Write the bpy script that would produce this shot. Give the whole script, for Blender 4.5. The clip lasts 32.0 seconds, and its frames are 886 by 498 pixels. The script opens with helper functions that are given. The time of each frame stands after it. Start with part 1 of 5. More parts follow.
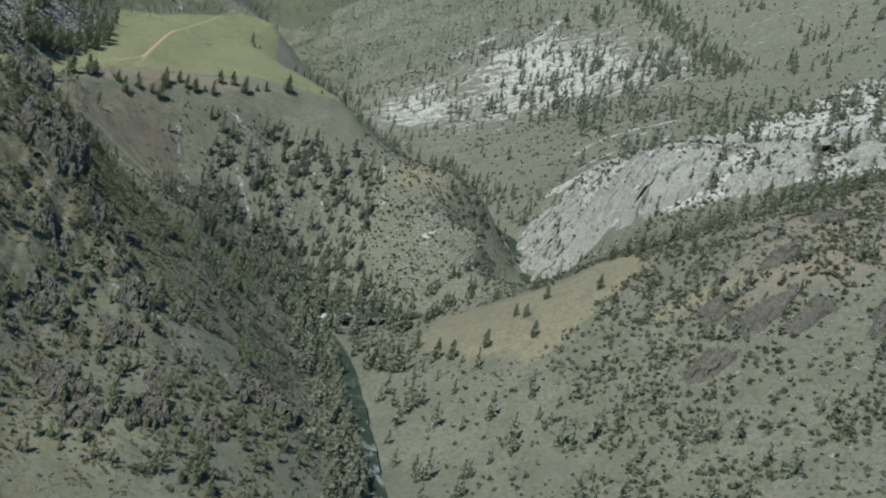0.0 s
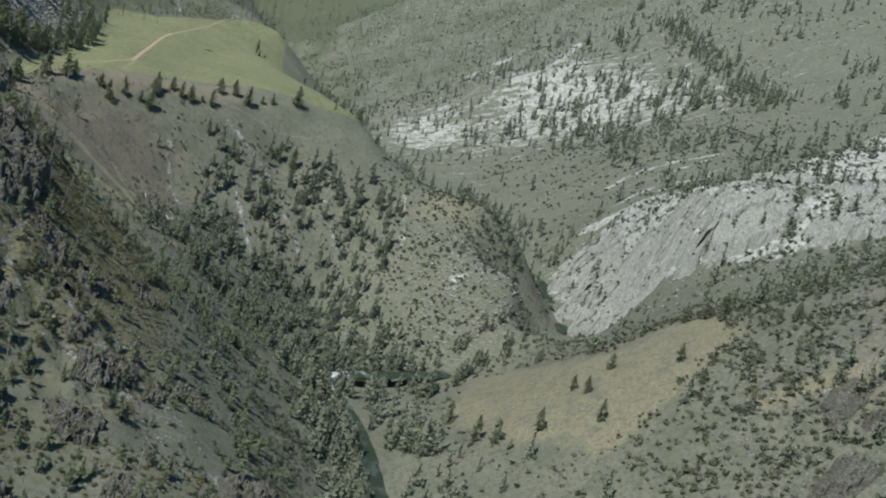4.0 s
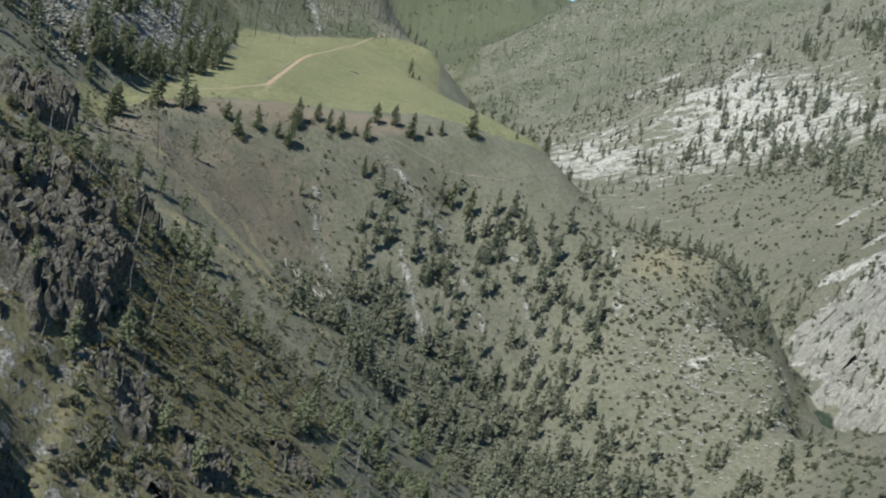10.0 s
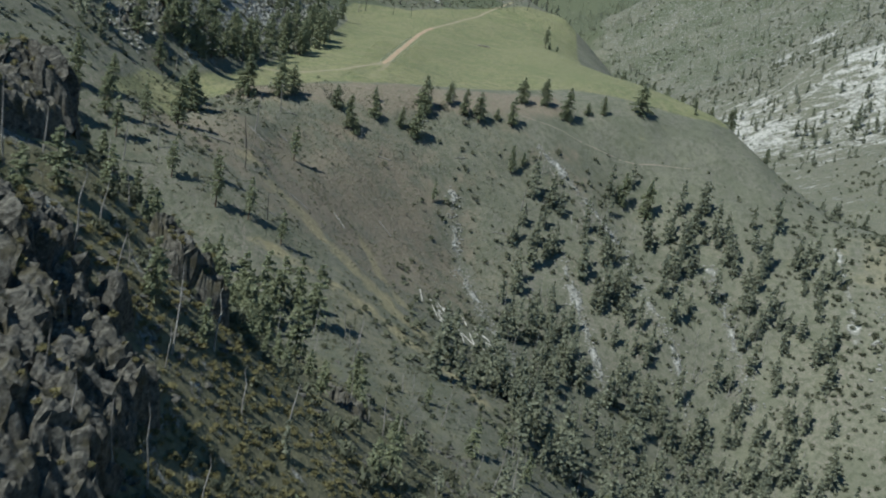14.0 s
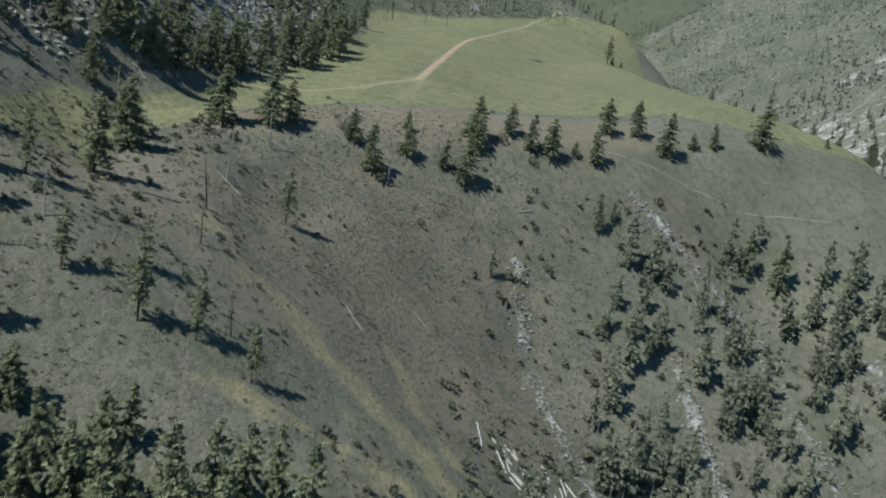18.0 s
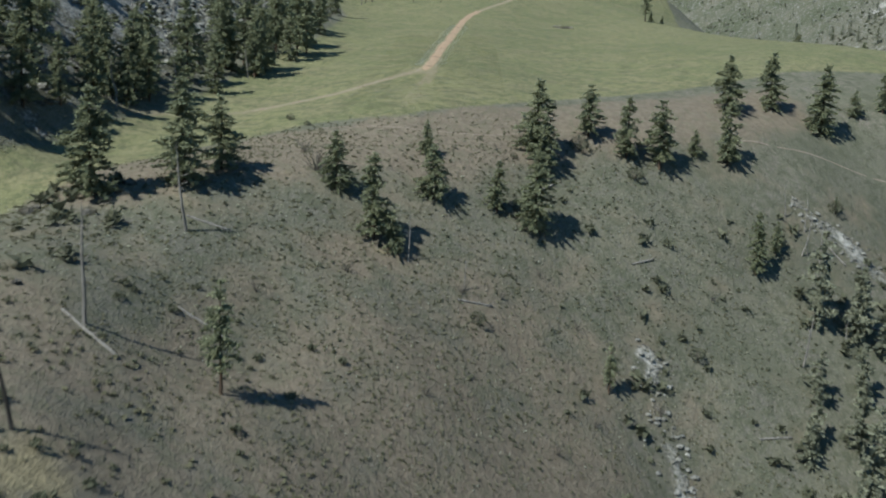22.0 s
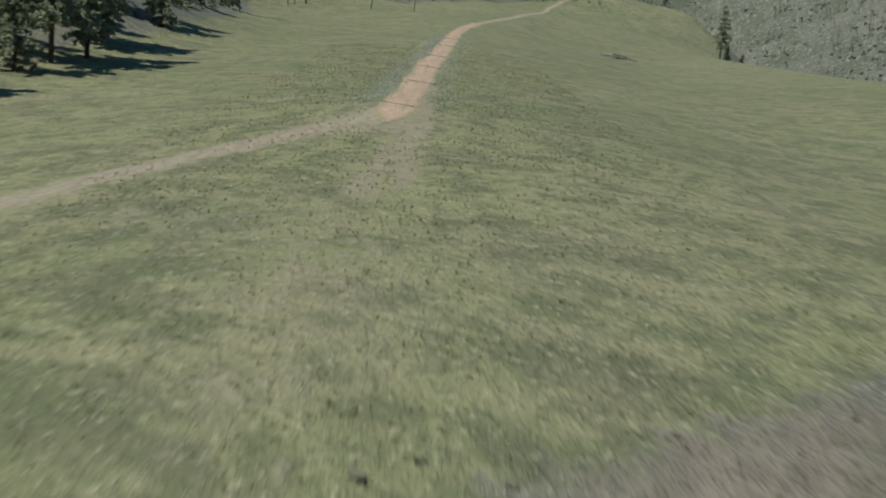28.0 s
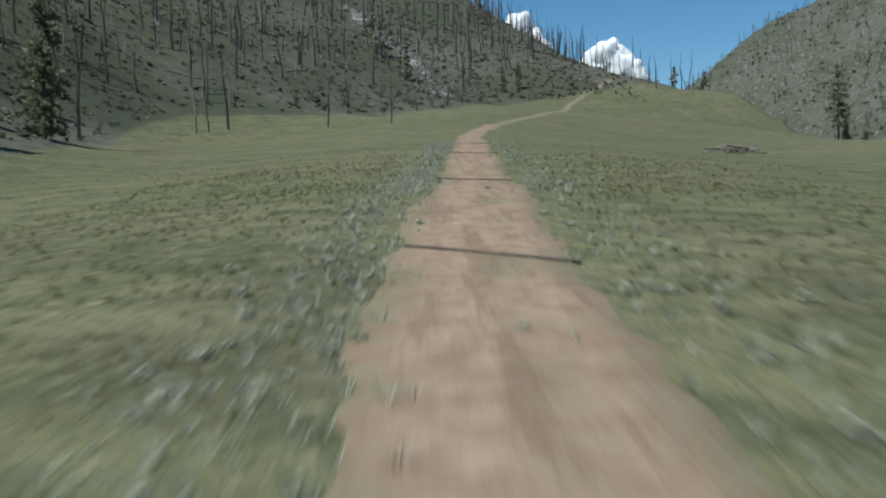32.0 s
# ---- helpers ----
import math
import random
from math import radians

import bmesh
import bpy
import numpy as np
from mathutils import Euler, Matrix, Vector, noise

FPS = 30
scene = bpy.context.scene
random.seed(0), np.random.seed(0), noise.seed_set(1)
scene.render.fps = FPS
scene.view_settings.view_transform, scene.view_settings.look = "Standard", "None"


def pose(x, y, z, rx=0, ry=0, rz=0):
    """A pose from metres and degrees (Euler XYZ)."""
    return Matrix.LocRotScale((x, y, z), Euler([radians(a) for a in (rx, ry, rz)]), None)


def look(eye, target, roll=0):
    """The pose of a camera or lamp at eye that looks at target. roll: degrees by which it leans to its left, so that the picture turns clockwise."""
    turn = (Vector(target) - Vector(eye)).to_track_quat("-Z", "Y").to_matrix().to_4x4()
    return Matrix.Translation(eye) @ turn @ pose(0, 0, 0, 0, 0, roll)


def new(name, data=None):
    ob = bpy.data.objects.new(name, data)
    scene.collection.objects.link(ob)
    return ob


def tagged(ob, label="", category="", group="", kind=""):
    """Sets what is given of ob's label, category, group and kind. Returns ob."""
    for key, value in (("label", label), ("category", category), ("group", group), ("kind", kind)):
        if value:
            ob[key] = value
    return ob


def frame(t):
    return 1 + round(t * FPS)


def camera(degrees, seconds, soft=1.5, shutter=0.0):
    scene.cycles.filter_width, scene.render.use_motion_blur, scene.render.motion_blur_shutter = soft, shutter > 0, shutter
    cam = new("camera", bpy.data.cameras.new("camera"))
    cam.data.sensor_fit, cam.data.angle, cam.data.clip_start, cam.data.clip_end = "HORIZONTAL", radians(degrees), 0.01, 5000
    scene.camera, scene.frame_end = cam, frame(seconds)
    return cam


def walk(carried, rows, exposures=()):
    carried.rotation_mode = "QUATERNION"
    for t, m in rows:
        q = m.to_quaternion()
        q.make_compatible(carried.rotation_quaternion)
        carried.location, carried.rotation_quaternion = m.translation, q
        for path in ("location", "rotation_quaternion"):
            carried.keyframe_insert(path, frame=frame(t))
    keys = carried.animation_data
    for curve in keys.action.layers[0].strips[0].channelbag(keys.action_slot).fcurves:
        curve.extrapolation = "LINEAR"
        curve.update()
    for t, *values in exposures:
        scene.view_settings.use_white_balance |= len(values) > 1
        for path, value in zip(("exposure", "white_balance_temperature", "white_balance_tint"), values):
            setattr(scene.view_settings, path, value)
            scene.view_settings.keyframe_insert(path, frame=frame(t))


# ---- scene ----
cam = camera(45.4, 32.0, 2.0, shutter=0.5)
PATH = [
    (0, (59.416, -907.756, 66.325), (59.885, -905.848, 65.954), 13.7),
    (0.5, (59.404, -892.945, 64.665), (59.87, -891.034, 64.305), 14.6),
    (1, (59.382, -878.136, 62.995), (59.863, -876.226, 62.647), 15.2),
    (1.5, (59.341, -863.345, 61.311), (59.831, -861.437, 60.965), 14.7),
    (2, (59.272, -848.571, 59.622), (59.754, -846.661, 59.274), 14.1),
    (2.5, (59.184, -833.821, 57.934), (59.646, -831.905, 57.59), 13.8),
    (4.5, (58.113, -774.745, 51.463), (58.58, -772.827, 51.144), 16.5),
    (5, (57.587, -759.85, 49.79), (58.031, -757.924, 49.487), 17.0),
    (5.5, (56.983, -744.966, 48.122), (57.402, -743.032, 47.829), 16.9),
    (6, (56.292, -730.069, 46.51), (56.681, -728.129, 46.219), 17.0),
    (6.5, (55.49, -715.168, 44.982), (55.854, -713.224, 44.69), 17.2),
    (7, (54.58, -700.25, 43.531), (54.922, -698.301, 43.239), 17.3),
    (7.5, (53.535, -685.34, 42.121), (53.863, -683.389, 41.829), 17.2),
    (8, (52.345, -670.427, 40.743), (52.66, -668.474, 40.452), 16.9),
    (8.5, (51.005, -655.522, 39.375), (51.308, -653.567, 39.081), 16.5),
    (9, (49.562, -640.591, 37.999), (49.844, -638.634, 37.697), 16.1),
    (9.5, (48.037, -625.635, 36.591), (48.296, -623.677, 36.277), 15.5),
    (10, (46.466, -610.606, 35.174), (46.697, -608.649, 34.832), 13.5),
    (10.5, (44.852, -595.529, 33.72), (45.057, -593.574, 33.351), 11.6),
    (11, (43.241, -580.392, 32.247), (43.411, -578.437, 31.862), 10.7),
    (11.5, (41.612, -565.23, 30.743), (41.749, -563.274, 30.348), 10.5),
    (12, (40.059, -550.007, 29.223), (40.172, -548.053, 28.81), 10.1),
    (12.5, (38.556, -534.772, 27.645), (38.652, -532.817, 27.233), 9.9),
    (13, (37.134, -519.493, 26.022), (37.2, -517.535, 25.622), 9.3),
    (13.5, (35.695, -504.22, 24.37), (35.738, -502.263, 23.962), 9.6),
    (14, (34.283, -488.872, 22.804), (34.309, -486.916, 22.387), 10.2),
    (14.5, (32.828, -473.524, 21.31), (32.843, -471.566, 20.901), 9.0),
    (16.5, (26.886, -411.558, 17.196), (26.873, -409.594, 16.814), 9.2),
    (17, (25.395, -396.272, 16.273), (25.375, -394.309, 15.89), 9.4),
    (17.5, (23.893, -381.039, 15.342), (23.87, -379.077, 14.951), 9.4),
    (18, (22.377, -365.857, 14.387), (22.354, -363.894, 14.001), 10.2),
    (18.5, (20.829, -350.736, 13.398), (20.809, -348.77, 13.032), 10.5),
    (19, (19.25, -335.647, 12.401), (19.224, -333.678, 12.051), 9.0),
    (19.5, (17.636, -320.591, 11.432), (17.601, -318.621, 11.085), 7.0),
    (20, (16.024, -305.544, 10.537), (15.977, -303.576, 10.182), 5.4),
    (20.5, (14.448, -290.525, 9.726), (14.394, -288.558, 9.364), 6.0),
    (21, (12.936, -275.524, 8.983), (12.887, -273.568, 8.571), 5.9),
    (21.5, (11.452, -260.59, 8.279), (11.412, -258.636, 7.855), 4.9),
    (22, (10.023, -245.715, 7.602), (9.984, -243.756, 7.201), 2.2),
    (22.5, (8.637, -230.965, 6.858), (8.604, -228.998, 6.494), 2.1),
    (23, (7.352, -216.272, 6.075), (7.325, -214.3, 5.741), 1.9),
    (23.5, (6.216, -201.62, 5.289), (6.194, -199.648, 4.962), 1.3),
    (24, (5.221, -186.945, 4.556), (5.201, -184.973, 4.226), 0.9),
    (24.5, (4.387, -172.262, 3.903), (4.373, -170.296, 3.536), 0.5),
    (25, (3.73, -157.564, 3.358), (3.718, -155.597, 2.999), -0.4),
    (25.5, (3.276, -142.955, 2.806), (3.289, -140.987, 2.447), 0.1),
    (26, (2.992, -128.401, 2.336), (3.042, -126.431, 1.995), 2.2),
    (26.5, (2.815, -114.114, 1.805), (2.905, -112.141, 1.49), 4.2),
    (28.5, (1.937, -59.445, 1.823), (1.981, -57.47, 1.51), 5.5),
    (29, (1.574, -46.283, 1.345), (1.623, -44.305, 1.054), 4.5),
    (29.2, (1.412, -41.033, 1.159), (1.461, -39.049, 0.916), 2.9),
    (29.5, (1.155, -33.171, 0.884), (1.212, -31.18, 0.709), 0.9),
    (30, (0.677, -20.11, 0.657), (0.753, -18.113, 0.567), -1.8),
    (30.5, (0.432, -7.1, 1.149), (0.516, -5.102, 1.111), -2.3),
    (31, (0.48, 5.891, 2.149), (0.536, 7.889, 2.086), -3.7),
    (31.5, (0.527, 18.859, 3.036), (0.558, 20.857, 2.948), -3.3),
    (32, (0.677, 31.844, 4.0), (0.715, 33.842, 3.921), -1.4),
]
EXPOSURES = [(0.0, 0.12, 6200, 2), (9.0, 0.12, 6200, 2), (10.0, 0.32, 6450, 4), (12.2, 0.3, 6500, 3), (13.2, 0.16, 6200, 0), (14.0, 0.1, 6150, 0), (18.0, 0.1, 6100, 1), (24.0, 0.08, 6350, 2), (26.0, 0.04, 6400, 3), (28.0, -0.06, 6350, 4), (29.5, -0.22, 6100, 4), (32.0, -0.32, 6080, 4)]
walk(cam, [(t, look(eye, target, roll)) for t, eye, target, roll in PATH], exposures=EXPOSURES)

# ---- sky and sun ----
SUN_ELEVATION, SUN_AZIMUTH = 51.0, 228.0  # degrees; azimuth clockwise from +y
world = bpy.data.worlds.new("sky")
scene.world = world
world.use_nodes = True
sky = world.node_tree.nodes.new("ShaderNodeTexSky")
sky.sky_type = "NISHITA"
sky.sun_disc = False
sky.sun_elevation, sky.sun_rotation = radians(SUN_ELEVATION), radians(SUN_AZIMUTH)
sky.altitude, sky.air_density, sky.dust_density, sky.ozone_density = 2200, 1.0, 0.0, 2.2
backing = world.node_tree.nodes["Background"]
backing.inputs["Strength"].default_value = 0.108
deep = world.node_tree.nodes.new("ShaderNodeHueSaturation")
deep.inputs["Saturation"].default_value = 1.22
deep.inputs["Hue"].default_value = 0.492
world.node_tree.links.new(sky.outputs[0], deep.inputs["Color"])
world.node_tree.links.new(deep.outputs[0], backing.inputs["Color"])

sun_data = bpy.data.lights.new("sun", "SUN")
sun_data.energy, sun_data.angle, sun_data.color = 5.5, radians(0.55), (1.0, 0.96, 0.91)
sun = new("sun", sun_data)
a, e = radians(SUN_AZIMUTH), radians(SUN_ELEVATION)
sun.matrix_world = look((math.sin(a) * math.cos(e) * 500, math.cos(a) * math.cos(e) * 500, math.sin(e) * 500), (0, 0, 0))

# ---- the lie of the land: ridge, slope and valley lines, blended into one surface ----
LAND_LINES = []


def land(name, *points, step=34.0):
    """A line on the land: along it the ground has these heights."""
    for a, b in zip(points, points[1:]):
        n = max(1, int(math.dist(a, b) / step))
        for i in range(n):
            LAND_LINES.append([a[k] + (b[k] - a[k]) * i / n for k in range(3)])
    LAND_LINES.append(list(points[-1]))


# river bed, from upstream down
land("river", (150, 3300, 60), (150, 2200, 10), (175, 1600, -15), (190, 1200, -40), (215, 850, -62), (270, 560, -80), (325, 360, -90), (345, 200, -97), (362, 60, -104),
     (345, -60, -112), (295, -155, -120), (215, -208, -126), (150, -235, -129), step=60)
land("river_low", (150, -235, -129), (163, -320, -130), (160, -450, -131), (155, -600, -134), (165, -900, -138), (175, -1400, -142), (180, -2600, -150), step=60)
# the bench: near rim, airstrip, left and right borders
land("rim", (-62, -112, -16), (-33, -92, -13), (-3, -76, -13.2), (15, -58, -9.8), (40, -44, -8.5), (85, -16, -7), (117, -1, -5), (164, 36, -1.5), step=16)
land("strip", (-2, -50, -5.2), (0, 0, 0), (-0.7, 31, 2.0), (3, 90, 6.8), (7.5, 175, 14.0), (14, 240, 22), (24, 332, 32.5), step=20)
land("strip_right", (32, -36, -5.6), (36, 40, 0.6), (42, 110, 5.2), (46, 186, 10.8), (60, 260, 18.5), (66, 330, 28), step=25)
land("bench_right", (164, 36, -1.5), (150, 100, 2), (120, 180, 8), (91, 253, 15.6), (84, 330, 26), (100, 395, 41), step=25)
land("bench_left", (-62, -112, -15), (-52, -50, -8), (-46, 10, -1), (-36, 75, 5.0), (-38, 159, 12.6), (-47, 206, 18), (-45, 243, 24), (-20, 265, 25), (-8, 275, 25.5), (24, 332, 32.5), step=22)
# the hill behind the bench and its ridge down to the notch
land("ridge", (110, 398, 41), (91, 412, 46), (67, 465, 61), (46, 570, 96), (26, 700, 134), (-30, 1000, 195), (-160, 1400, 270), (-300, 2000, 380), step=50)
land("west_bank", (150, 440, 4), (132, 520, 14), (118, 660, 20), (110, 850, 18), (105, 1150, 20), (80, 1600, 50), (20, 2300, 120), step=80)
land("hill_low", (-75, -90, 8), (-78, 0, 20), (-72, 90, 26), (-80, 190, 36), (-75, 250, 44), (-45, 300, 46), (-2, 357, 44.7), step=30)
land("hill_mid", (-150, -140, 46), (-150, 0, 66), (-140, 150, 72), (-120, 300, 84), (-60, 400, 82), (-17, 467, 89.5), step=45)
land("hill_high", (-420, -1000, 215), (-420, -600, 215), (-400, -250, 225), (-380, 100, 230), (-300, 400, 220), (-160, 650, 205), (-80, 900, 215), step=90)
land("hill_top", (-1300, -1400, 420), (-1200, -300, 470), (-1100, 600, 520), (-800, 1500, 560), (-600, 2600, 620), step=250)
# the left canyon side: upper, middle and lower contour
land("side_up", (-150, -1000, 0), (-140, -760, -4), (-120, -600, -6), (-84, -500, -4), (-62, -434, 10), (-40, -380, 8), (-24.5, -333, 0), (-42, -300, -12), (-60, -270, -32), step=26)
land("side_mid", (10, -1000, -122), (10, -760, -118), (8, -640, -112), (14, -560, -96), (18, -505, -80), (22, -467, -65), (22, -432, -54), (6, -408, -30), (-4, -388, -17), (1, -345, -18), (-2, -300, -38), step=24)
land("side_low", (70, -1000, -130), (70, -760, -126), (66, -600, -112), (58, -515, -92), (54, -481, -81), (46, -412, -63), (20, -370, -37), (23, -336, -40), (34, -290, -60), (46, -262, -73), step=24)
land("side_foot", (125, -1000, -132), (128, -700, -128), (124, -540, -119), (112, -462, -104), (73, -411, -80), (59, -348, -65), (88, -310, -92), (95, -260, -98), (80, -213, -92), (50, -127, -70), (46, -107, -64), (48, -78, -38), step=32)
# the side gully between the rock rib and the bench, and the bank above it
land("gully", (95, -250, -99), (60, -243, -78), (24, -246, -64), (-2, -250, -58), (-29, -254, -57), (-62, -272, -46), (-110, -310, -24), step=22)
land("gully_bank", (60, -205, -76), (23, -205, -60), (5, -195, -50.5), (-22, -207, -38), (-36, -205, -30), (-58, -215, -24), (-90, -232, -8), step=20)
land("bank_up", (17, -140, -54), (0, -152, -44.5), (-18, -150, -31.5), (-27, -160, -25.5), (-38, -165, -22), (-52, -160, -20), (-70, -172, -8), step=18)
land("rim_slope", (16, -107, -41), (4, -119, -36), (-6.5, -129, -33.5), (-12.5, -140, -32.5), (-18, -131, -29.5), (-26, -128, -22), (-36, -136, -18), step=14)
land("front", (60, -66, -34), (100, -52, -42), (115, -40, -43), (161, -49, -47), (200, -50, -48), step=30)
land("front_low", (46, -107, -65), (90, -100, -72), (129, -95, -78), (164, -81, -73), (205, -90, -68), (246, -110, -63), step=30)
land("front_foot", (96, -200, -108), (118, -150, -112), (150, -125, -117), (190, -150, -117), (240, -200, -118), step=30)
# the spur below the bench
land("spur", (164, 36, -1.5), (190, -11, -29), (228, -32, -37), (268, -47, -40), (300, -45, -58), step=25)
land("spur_nose", (268, -47, -42), (256, -100, -66), (252, -150, -86), (242, -200, -108), step=30)
land("spur_flank", (285, -80, -86), (274, -139, -70), (285, -175, -92), step=30)
land("spur_back", (205, 70, -36), (205, 150, -40), (180, 240, -28), (160, 330, -8), (150, 400, 8), step=60)
# the ridge across the river, and the ground before it
land("right_crest", (760, -330, 170), (600, -330, 105), (500, -325, 60), (437, -315, 34), (395, -290, 2), (358, -262, -25), (305, -270, -54), (262, -300, -76), (215, -300, -110), (190, -305, -127), step=35)
land("right_face", (460, -400, 45), (384, -378, 20), (357, -440, 5), (326, -415, -17), (334, -462, -22), (291, -390, -48), (270, -345, -64), (234, -346, -89), (205, -360, -112), step=30)
land("right_front", (620, -620, 120), (480, -560, 55), (380, -540, -8), (300, -540, -66), (230, -540, -108), step=45)
land("right_near", (700, -1000, 150), (480, -960, 20), (330, -940, -60), (235, -930, -112), step=60)
# the pale cliff and the wide slope over it
land("cliff_foot", (372, -100, -84), (384, -89, -63), (384, -20, -66), (392, 70, -70), step=26)
land("cliff_top", (480, -222, 34), (440, -160, 16), (397, -104, 0), (410, -40, -8), (420, 60, -22), (430, 140, -26), step=26)
land("terrace", (640, -200, 95), (560, -60, 52), (520, 80, 22), (470, 230, -10), (457, 258, -19), (496, 341, 2), (470, 480, -16), step=45)
land("right_slope", (760, -60, 130), (720, 150, 112), (650, 380, 72), (560, 560, 22), (519, 647, 12), (500, 760, 36), (482, 838, 60), (545, 803, 90), (640, 900, 140), step=60)
land("right_high", (1250, -1200, 360), (1150, -400, 330), (1080, 100, 310), (960, 500, 270), (860, 900, 280), (740, 1300, 300), (600, 1620, 304), (481, 1600, 245), (384, 1600, 160), (284, 1600, 74), (215, 1600, 20), step=110)
land("right_top", (2100, -1200, 620), (1900, 200, 640), (1500, 1100, 600), (1050, 2000, 480), (890, 2400, 410), (780, 2800, 330), (650, 3200, 220), step=200)
# the far mountain that closes the valley
land("far_ridge", (1500, 3700, 330), (1050, 3800, 330), (760, 3900, 425), (330, 3900, 570), (60, 3900, 720), (-400, 3800, 820), step=300)
land("edge_south", (-1500, -3200, 420), (-300, -3000, 160), (180, -2900, -150), (700, -3000, 160), (1900, -3000, 520), step=400)
land("edge_north", (-2500, 4600, 700), (0, 4700, 600), (900, 4700, 330), (2500, 4600, 420), step=900)
land("edge_west", (-3200, -3000, 620), (-3200, 1000, 700), (-3200, 4200, 800), step=1200)
land("edge_east", (3600, -3000, 650), (3600, 1000, 700), (3600, 4200, 450), step=1200)

LAND = np.array(LAND_LINES)
_, keep = np.unique((LAND[:, :2] / 6).round().astype(int), axis=0, return_index=True)
LAND = LAND[np.sort(keep)]
SOFT = 7.0


def _blend_weights():
    d = np.sqrt(((LAND[:, None, :2] - LAND[None, :, :2]) ** 2).sum(-1) + SOFT**2)
    n = len(LAND)
    a = np.zeros((n + 1, n + 1))
    a[:n, :n] = d + np.eye(n) * -0.35
    a[:n, n] = a[n, :n] = 1
    return np.linalg.solve(a, np.r_[LAND[:, 2], 0])


LAND_W = _blend_weights()


def lattice(i, j, seed):
    """Repeatable random numbers from 0 to 1 at whole places."""
    n = (i * 374761393 + j * 668265263 + seed * 1274126177) & 0x7FFFFFFF
    n = ((n ^ (n >> 13)) * 1274126177) & 0x7FFFFFFF
    return ((n ^ (n >> 16)) & 0xFFFF) / 65535.0


def ripple(x, y, size, seed):
    """Smooth noise from -1 to 1 with lumps of about the given size."""
    x, y = np.asarray(x, float) / size, np.asarray(y, float) / size
    i, j = np.floor(x).astype(np.int64), np.floor(y).astype(np.int64)
    u, v = x - i, y - j
    u, v = u * u * (3 - 2 * u), v * v * (3 - 2 * v)
    a, b = lattice(i, j, seed), lattice(i + 1, j, seed)
    c, d = lattice(i, j + 1, seed), lattice(i + 1, j + 1, seed)
    return 2 * (a + (b - a) * u + (c - a) * v + (a - b - c + d) * u * v) - 1


def smooth(a, b, v):
    t = np.clip((np.asarray(v, float) - a) / (b - a), 0, 1)
    return t * t * (3 - 2 * t)


def plain_height(x, y):
    x, y = np.atleast_1d(np.asarray(x, float)), np.atleast_1d(np.asarray(y, float))
    out = np.full(x.shape, LAND_W[-1])
    for k in range(0, len(x), 20000):
        s = slice(k, k + 20000)
        d = (x[s, None] - LAND[None, :, 0]) ** 2
        d += (y[s, None] - LAND[None, :, 1]) ** 2
        d += SOFT**2
        out[s] += np.sqrt(d) @ LAND_W[:-1]
    return out


RIM = np.array([(-62, -112), (-33, -92), (-3, -76), (15, -58), (40, -44), (85, -16), (117, -1), (164, 36), (150, 100), (120, 180), (91, 253), (84, 330), (60, 360), (24, 332), (-8, 275), (-20, 265), (-45, 243), (-47, 206), (-38, 159), (-36, 75), (-46, 10), (-52, -50)], float)


GREEN = np.array([(-66, -190), (-54, -170), (-47, -112), (-36, -78), (-19, -62), (-2, -58), (10, -49), (22, -39), (36, -27), (54, -15), (84, 8), (120, 16), (168, 30), (170, 70), (160, 110), (138, 185), (116, 258), (120, 330), (122, 402), (90, 408), (60, 372), (24, 332), (-8, 275), (-20, 265), (-45, 243), (-47, 206), (-38, 159), (-36, 75), (-42, 10), (-46, -34), (-58, -95), (-70, -130)], float)


def bench_mask(x, y, border=RIM, soft=(-6, 8)):
    """1 on the level bench, 0 off it, soft at the border."""
    x, y = np.asarray(x, float), np.asarray(y, float)
    inside, near = np.zeros(x.shape, bool), np.full(x.shape, 1e9)
    for (ax, ay), (bx, by) in zip(border, np.roll(border, -1, 0)):
        cross = (ay > y) != (by > y)
        inside ^= cross & (x < (bx - ax) * (y - ay) / (by - ay + 1e-12) + ax)
        t = np.clip(((x - ax) * (bx - ax) + (y - ay) * (by - ay)) / ((bx - ax) ** 2 + (by - ay) ** 2), 0, 1)
        near = np.minimum(near, np.hypot(x - ax - t * (bx - ax), y - ay - t * (by - ay)))
    return smooth(*soft, np.where(inside, near, -near))


def roughness_of(x, y):
    """Folds, ribs and lumps of the wild ground."""
    wide = ripple(x, y, 90, 1) * 3.2 + ripple(x, y, 38, 2) * 2.0
    fine = ripple(x, y, 15, 3) * 0.9 + ripple(x, y, 6.5, 4) * 0.42
    crag = smooth(-0.05, 0.5, ripple(x, y, 55, 7)) * (np.abs(ripple(x, y, 13, 5)) * 6.0 + np.abs(ripple(x, y, 5.5, 6)) * 2.2)
    side = smooth(75, 30, np.asarray(x)) * smooth(-250, -330, np.asarray(y))
    return wide, fine, crag * (0.2 + 0.9 * side) * smooth(-60, -95, np.asarray(y) - 0.9 * np.asarray(x)) + crag * 0.55 * smooth(330, 390, np.asarray(x)) * smooth(1300, 900, np.asarray(y)) * smooth(-330, -240, np.asarray(y)) + np.abs(ripple(x, y, 7, 16)) * 1.6 * smooth(-58, -80, np.asarray(x)) * smooth(-150, -110, np.asarray(y)) + np.abs(ripple(x, y, 9, 17)) * 2.2 * smooth(260, 320, np.asarray(x)) * smooth(-380, -430, np.asarray(y))


